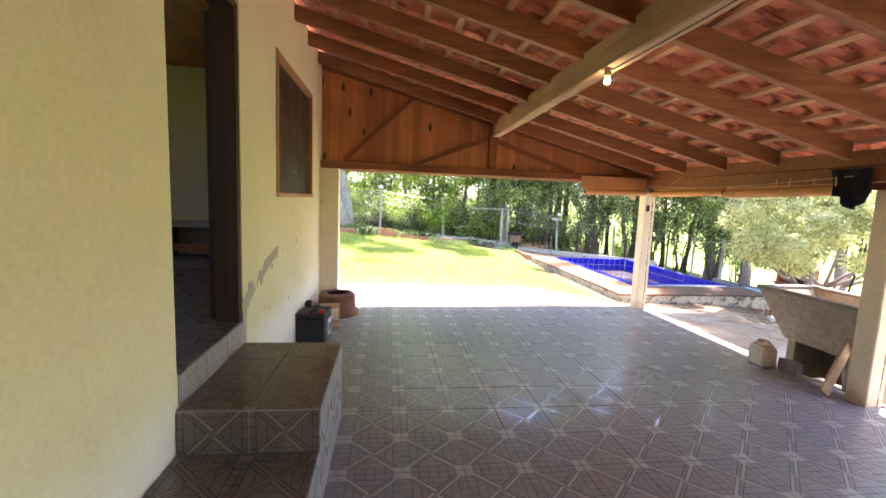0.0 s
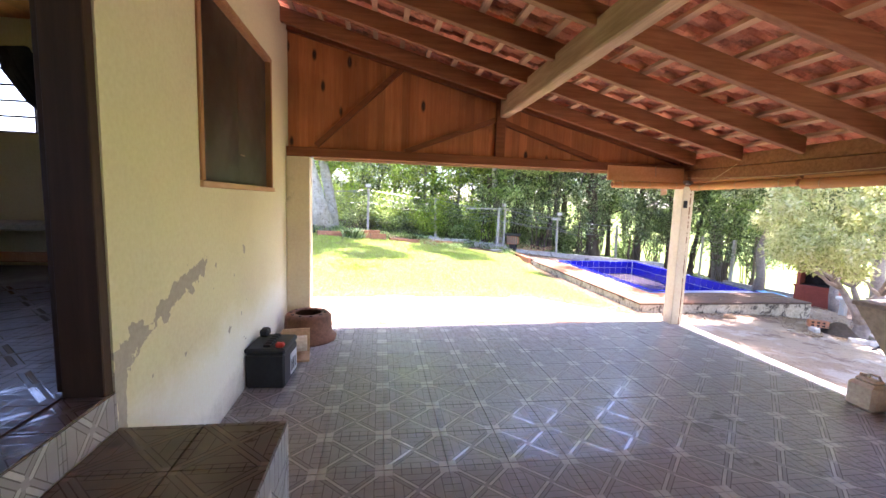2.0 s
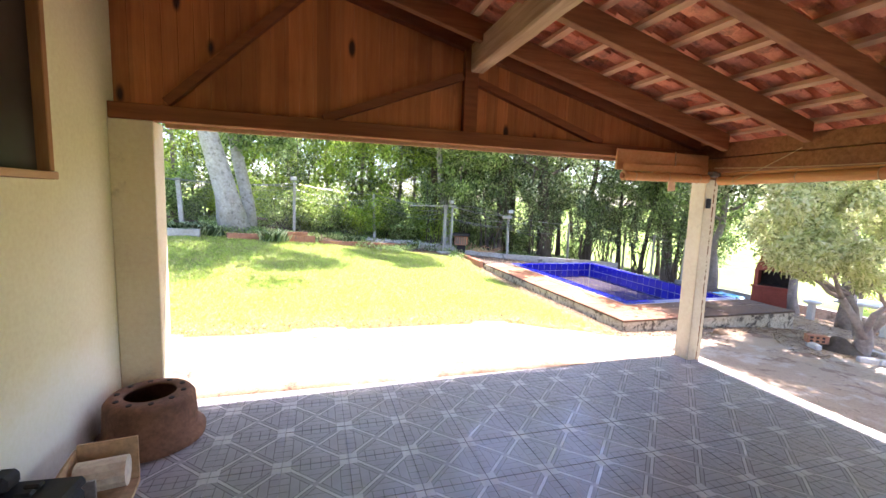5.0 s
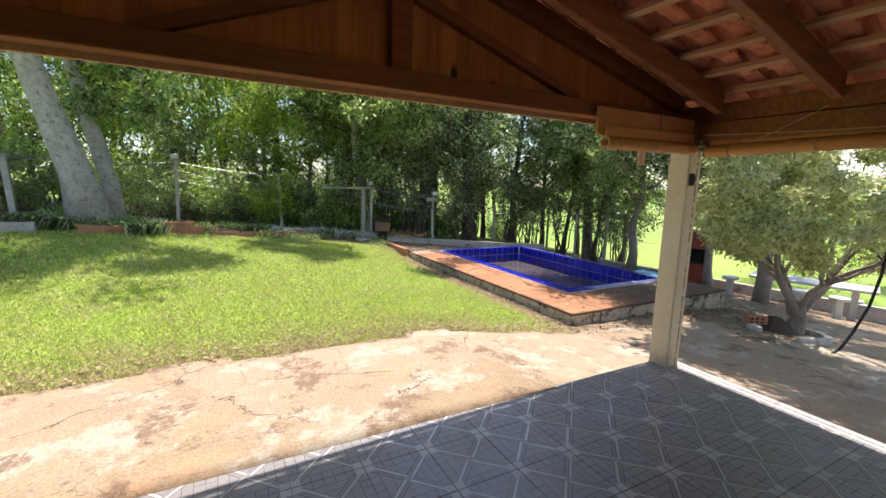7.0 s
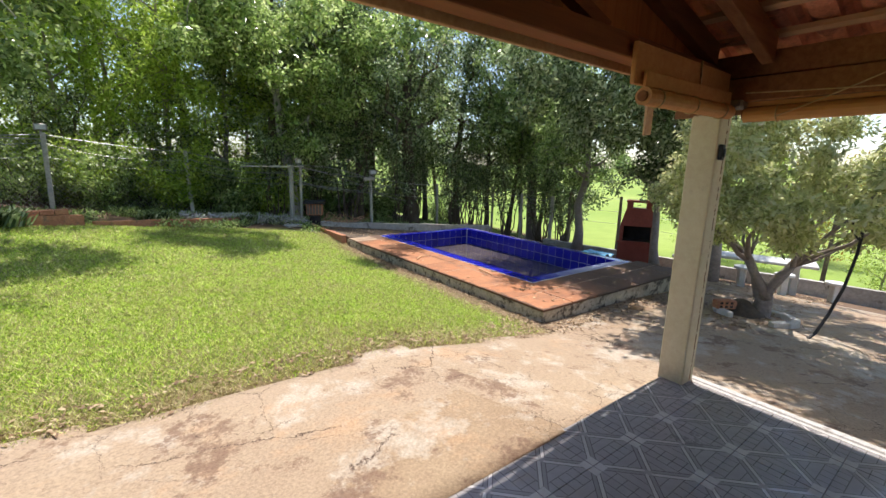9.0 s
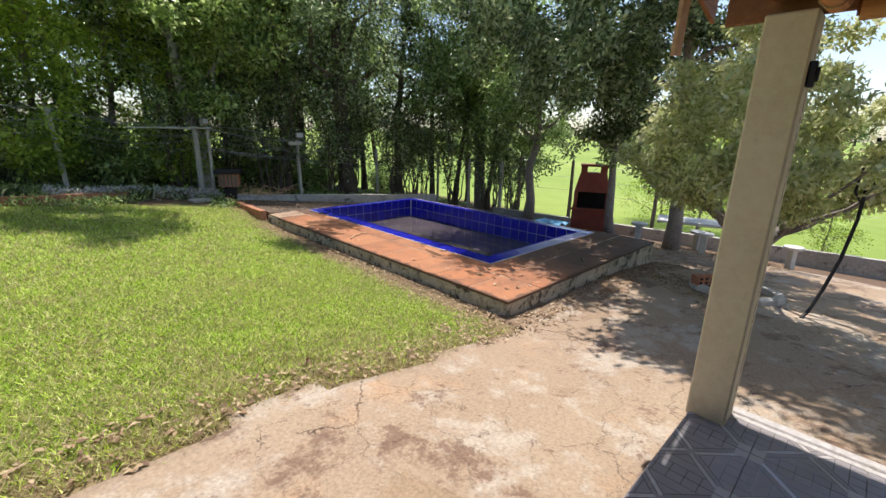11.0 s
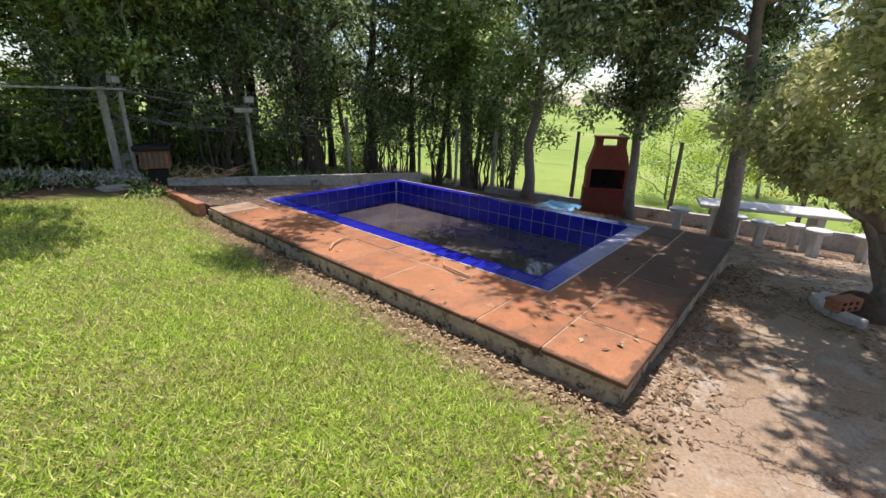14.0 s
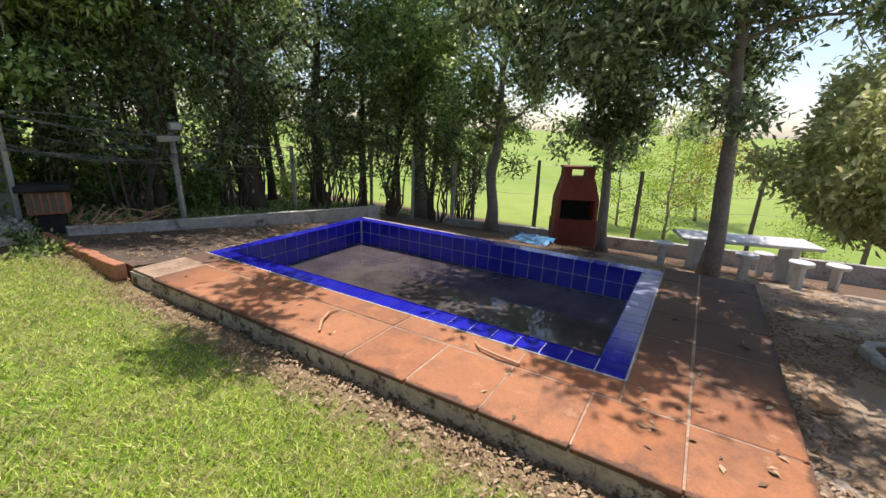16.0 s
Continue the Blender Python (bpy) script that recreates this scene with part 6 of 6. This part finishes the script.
for k in range(40):
    bm = bmesh.new()
    a = Vector((random.uniform(-0.6, 0.6), random.uniform(-0.3, 0.3), random.uniform(0.0, 0.25)))
    q = random.uniform(0, 6.28)
    b = a + Vector((math.cos(q) * 0.5, math.sin(q) * 0.4, random.uniform(-0.05, 0.3)))
    tube(bm, bend(a, b, 3, 0.04), [0.012, 0.01, 0.007, 0.003], 4)
    part("twig", bm, MAT["batten"], sticks)
for n_, (x, y, z) in enumerate(((WALL_X + 0.004, 2.02, 0.33),)):
    hook = group_thing("pipe_stub", "rusty bent pipe stub sticking out of the wall", "pipe", (x, y, z))
    part("pipe", tubed([(0, 0, 0), (0.03, 0, 0.0), (0.035, 0.0, -0.03), (0.02, 0.0, -0.06)], 0.009, 7), MAT["rust"], hook)


# ---- grass, litter ----
def scatter(n, box_, keep):
    out = []
    x0, x1, y0, y1 = box_
    while len(out) < n:
        x, y = random.uniform(x0, x1), random.uniform(y0, y1)
        if keep(x, y):
            out.append((x, y))
    return out


def on_lawn(x, y):
    if y < pad_edge(x) + 0.02 - 0.10 * random.random() ** 3:
        return False
    if x > 4.5 and y < 14 and random.random() < (x - 4.5) / 0.45:
        return False
    return not (x > 5.07 and y > 8.5) and not (x > 5.0 and y < 14.3 and y > 8.5) and y < 15.6 + 0.35 * noise.noise(Vector((x, y, 2))) and x < 5.05


def blades(name, pts, height, width, seed):
    r = np.random.default_rng(seed)
    pts = np.array([(x, y, land(x, y) + 0.012) for x, y in pts])
    n = len(pts)
    q = r.uniform(0, 2 * np.pi, n)
    h = height * r.uniform(0.5, 1.35, n)[:, None]
    s = np.stack([np.cos(q), np.sin(q), np.zeros(n)], 1) * width * r.uniform(0.6, 1.3, (n, 1))
    lean = np.stack([np.cos(q * 5.1), np.sin(q * 5.1), np.zeros(n)], 1) * h * r.uniform(0.5, 1.9, (n, 1))
    v = np.stack([pts - s, pts + s, pts + lean + np.array([0, 0, 1]) * h], 1).reshape(-1, 3)
    ob = new(name, fast_mesh(name, v, np.arange(n * 3).reshape(-1, 3), MAT["blade"]))
    return tagged(ob, "mown lawn grass, green with straw coloured clippings", "grass", kind="stuff")


near = scatter(260000, (-1.8, 5.1, 8.0, 12.6), lambda x, y: on_lawn(x, y) and random.random() > (y - 10.2) / 2.4)
mid = scatter(150000, (-5.0, 5.1, 10.2, 15.8), lambda x, y: on_lawn(x, y) and random.random() < (y - 10.2) / 2.4) + scatter(16000, (-5.0, -1.8, 8.0, 11.0), on_lawn)
blades("grass", near, 0.024, 0.0042, 3)
blades("grass", mid, 0.028, 0.0055, 4)
weeds = scatter(26000, (-4, 14, 15.5, 19.5), lambda x, y: (y > 16.9 or x < 5.0) and noise.noise(Vector((x, y, 9)) * 0.7) > -0.25)
w = np.array([(x, y, land(x, y) + 0.05) for x, y in weeds])
cover = new("ground_cover", crown_mesh("ground_cover", w, 0.12, 42000, 0.07, MAT["leaf b"], 0.9, -0.5))
tagged(cover, "low weeds and seedlings on the ground under the trees", "weeds", kind="stuff")
white_w = [(x, y, land(x, y) + 0.12) for x, y in scatter(420, (2.0, 4.9, 16.5, 17.3), lambda x, y: True)]
tagged(new("white_flowers", crown_mesh("white_flowers", white_w, 0.12, 3600, 0.06, MAT["white"], 0.8, -0.5)), "low white flowering plants by the fence", "flowers", kind="stuff")


def litter_spot(x, y):
    near_plinth = 0.0 < 5.08 - x < 0.45 * random.random() + 0.05 and 8.3 < y < 14
    front = 5.0 < x < 9.2 and 8.05 + 0.3 * random.random() < y < 8.52
    yard = 8.9 < x < 13 and 7 < y < 13 and random.random() < 0.16
    ring_ = math.hypot(x - 8.05, y - 7.25) < 0.9 and random.random() < 0.4
    corner = 4.2 < x < 5.2 and 8.15 < y < 8.7 and random.random() < 0.5
    back = 5.2 < x < 10.4 and 14.5 < y < 16.3 and random.random() < 0.25
    lawn = on_lawn(x, y) and y < 8.5 and x > -2 and random.random() < 0.30
    return near_plinth or front or yard or ring_ or corner or back or lawn


spots = [(x, y, (-0.178 - 0.098 * (x - 5.13) if 5.2 < x < 10.4 and y > 14.45 else land(x, y) + 0.032)) for x, y in scatter(7400, (-1.5, 13.0, 7.0, 16.3), litter_spot)]
tagged(new("leaf_litter", crown_mesh("leaf_litter", spots, 0.03, 17000, 0.040, MAT["dead leaf"], 0.25, 0.0, True)), "dry brown fallen leaves along the pool's foot", "leaf litter", kind="stuff")
few = [(x, y, PZ + 0.04) for x, y in scatter(60, (5.2, 8.8, 8.6, 9.4), lambda x, y: True)] + [(x, y, PZ + 0.04) for x, y in scatter(40, (5.15, 5.9, 9.4, 14.3), lambda x, y: True)]
tagged(new("leaf_litter", crown_mesh("leaf_litter", few, 0.02, 100, 0.06, MAT["dead leaf"], 0.1, 0.0, True)), "a few dry leaves on the pool's slabs", "leaf litter", kind="stuff")

# ---- pieces: floor tiles, pool tiles, roof tiles ----
X0, Y0 = 0.203, 2.51
tile_bm = boxed((-TILE / 2 + 0.0015, -TILE / 2 + 0.0015, -0.008), (TILE / 2 - 0.0015, TILE / 2 - 0.0015, 0.0), 0.0012)
tile_me = bpy.data.meshes.new("tile")
tile_bm.to_mesh(tile_me)
tile_bm.free()
tile_me.materials.append(MAT["tile"])
far_bm = bmesh.new()
cells = []
for i in range(-3, 12):
    for j in range(-17, 12):
        x, y = X0 + (i + 0.5) * TILE, Y0 + (j + 0.5) * TILE
        lo_x, hi_x = max(x - TILE / 2, WALL_X + 0.004), min(x + TILE / 2, 4.305)
        lo_y, hi_y = y - TILE / 2, min(y + TILE / 2, 6.655)
        if hi_x - lo_x < 0.02 or hi_y - lo_y < 0.02:
            continue
        if hi_x < -0.22 and y < 3.0 and y > -0.8:
            continue
        cells.append((y < 0.9, abs(hi_x - lo_x - TILE) > 0.01 or abs(hi_y - lo_y - TILE) > 0.01, x, y, lo_x, hi_x, lo_y, hi_y))
for far, cut, x, y, lo_x, hi_x, lo_y, hi_y in cells:
    if cut or far:
        me = boxed((lo_x - x + 0.0015, lo_y - y + 0.0015, -0.008), (hi_x - x - 0.0015, hi_y - y - 0.0015, 0.0), 0.001)
        ob = part("tile", me, MAT["tile"], terrace)
    else:
        ob = new("tile", tile_me)
        ob.parent = terrace
    ob.location = (x, y, random.uniform(-0.0006, 0.0004))


def face_tiles(parent, corner, along, up, n_a, n_u, size_a, size_u, mat, gap=0.002, cut_a=0.0):
    """Tiles on a face: corner, unit vectors, counts and sizes; each tile's own middle is its origin."""
    along, up = Vector(along), Vector(up)
    out = along.cross(up)
    frame_ = Matrix((along, up, out)).transposed().to_4x4()
    me_bm = boxed((-size_a / 2 + gap, -size_u / 2 + gap, 0.0), (size_a / 2 - gap, size_u / 2 - gap, 0.006), 0.001)
    me = bpy.data.meshes.new("tile")
    me_bm.to_mesh(me)
    me_bm.free()
    me.materials.append(mat)
    for i in range(n_a):
        for j in range(n_u):
            ob = new("tile", me)
            ob.parent = parent
            c = Vector(corner) + along * (i + 0.5) * size_a + up * (j + 0.5) * size_u
            ob.matrix_basis = Matrix.Translation(c) @ frame_


# pool coping and inner faces
top = PZ + 0.031
na = 24
s_ = (CY1 - CY0) / na
face_tiles(POOL, (CX0, CY0, top), (1, 0, 0), (0, 1, 0), 1, na, CW, s_, MAT["blue"], 0.0045)
face_tiles(POOL, (CX1 - CW, CY0, top), (1, 0, 0), (0, 1, 0), 1, na, CW, s_, MAT["blue"], 0.0045)
nb = 12
sb = (CX1 - CX0 - 2 * CW) / nb
face_tiles(POOL, (CX0 + CW, CY0, top), (1, 0, 0), (0, 1, 0), nb, 1, sb, CW, MAT["blue sheen and film"], 0.0045)
face_tiles(POOL, (CX0 + CW, CY1 - CW, top), (1, 0, 0), (0, 1, 0), nb, 1, sb, CW, MAT["blue"], 0.0045)
ni = 22
si = (CY1 - CY0 - 2 * CW) / ni
face_tiles(POOL, (CX1 - CW + 0.003, CY1 - CW, -0.60), (0, -1, 0), (0, 0, 1), ni, 2, si, 0.205, MAT["blue"], 0.0045)
face_tiles(POOL, (CX0 + CW - 0.003, CY0 + CW, -0.60), (0, 1, 0), (0, 0, 1), ni, 2, si, 0.205, MAT["blue"], 0.0045)
face_tiles(POOL, (CX0 + CW, CY1 - CW + 0.003, -0.60), (1, 0, 0), (0, 0, 1), nb, 2, sb, 0.205, MAT["blue"], 0.0045)
face_tiles(POOL, (CX1 - CW, CY0 + CW - 0.003, -0.60), (-1, 0, 0), (0, 0, 1), nb, 2, sb, 0.205, MAT["blue"], 0.0045)

# step tiles and inner floor tiles
steps_parent = tagged(group_thing("step_tiles", "", ""), "patterned glazed tiles on the doorsteps", kind="structure")
for y0, y1, z in ((2.205, 3.19, 0.584), (0.9, 2.2, 0.354), (-0.6, 0.9, 0.172)):
    ny = max(1, round((y1 - y0) / TILE))
    face_tiles(steps_parent, (WALL_X + 0.004, y0, z), (1, 0, 0), (0, 1, 0), 2, ny, (-0.245 - WALL_X) / 2, (y1 - y0) / ny, MAT["step tile"])
    face_tiles(steps_parent, (WALL_X + 0.004, y0 - 0.002, z - 0.23 if z > 0.5 else z - 0.18), (1, 0, 0), (0, 0, 1), 2, 1, (-0.245 - WALL_X) / 2, 0.226 if z > 0.5 else 0.176, MAT["step tile"])
    face_tiles(steps_parent, (-0.243, y0, 0.001), (0, 1, 0), (0, 0, 1), ny, 1, (y1 - y0) / ny, z, MAT["tile"])
face_tiles(steps_parent, (WALL_X + 0.001, DOOR[0] + 0.003, 0.592), (0, 1, 0), (0, 0, 1), 3, 1, 0.314, 0.161, MAT["tile"])
face_tiles(steps_parent, (WALL_X - 0.149, DOOR[0] + 0.026, 0.751), (1, 0, 0), (0, 1, 0), 1, 3, 0.15, 0.298, MAT["step tile"])
inner_parent = tagged(group_thing("inner_tiles", "", ""), "dark glazed tiles of the inner room", kind="structure")
face_tiles(inner_parent, (-4.58, 0.0, 0.743), (1, 0, 0), (0, 1, 0), 9, 14, 0.386, 0.386, MAT["step tile"])

# roof tiles: rows of curved clay tiles over the battens
prof = [(-0.115, 0.012), (-0.095, 0.004), (-0.055, 0.0), (-0.015, 0.004), (0.005, 0.018), (0.022, 0.05), (0.05, 0.066), (0.08, 0.05), (0.098, 0.015)]
LEN = 0.36


def clay_tile(bm, m, jitter):
    rows = []
    for x, dz in ((0.0, 0.030), (LEN, 0.004)):
        for lift in (0.0, 0.013):
            rows.append([bm.verts.new(m @ Vector((x, y, z * (1 if x else 0.92) + dz + lift + jitter))) for y, z in prof])
    a0, a1, b0, b1 = rows
    for p, q, flip in ((a0, b0, True), (a1, b1, False)):
        for k in range(len(prof) - 1):
            f = (p[k], q[k], q[k + 1], p[k + 1])
            bm.faces.new(f if flip else f[::-1])
    for p, q in ((a0, a1), (b0, b1)):
        for k in range(len(prof) - 1):
            bm.faces.new((p[k], p[k + 1], q[k + 1], q[k]))
    bm.faces.new((a0[0], a1[0], b1[0], b0[0]))
    bm.faces.new((a0[-1], b0[-1], b1[-1], a1[-1]))


single = bmesh.new()
clay_tile(single, Matrix.Identity(4), 0)
bmesh.ops.recalc_face_normals(single, faces=single.faces)
clay_me = bpy.data.meshes.new("roof_tile")
single.to_mesh(clay_me)
single.free()
clay_me.materials.append(MAT["clay"])
tile_rows = bmesh.new()
slope = Matrix.Rotation(math.atan(0.255), 4, "Y")
made_tiles = 0
for k in range(21):
    x = WALL_X - 0.06 + 0.29 * k
    if x > 4.64:
        continue
    for j in range(54):
        y = 6.93 - 0.205 * j
        jig = random.uniform(-0.003, 0.003)
        m = Matrix.Translation((x, y + random.uniform(-0.004, 0.004), roof_z(x) + 0.030)) @ slope @ Matrix.Rotation(radians(random.uniform(-0.8, 0.8)), 4, "Z")
        if j < 18 and made_tiles < 300:
            ob = new("roof_tile", clay_me)
            ob.parent = roof
            ob.matrix_basis = m @ Matrix.Translation((0, 0, jig))
            made_tiles += 1
        else:
            clay_tile(tile_rows, m, jig)
bmesh.ops.recalc_face_normals(tile_rows, faces=tile_rows.faces)
part("tile_rows", tile_rows, MAT["clay"], roof, kind="stuff")
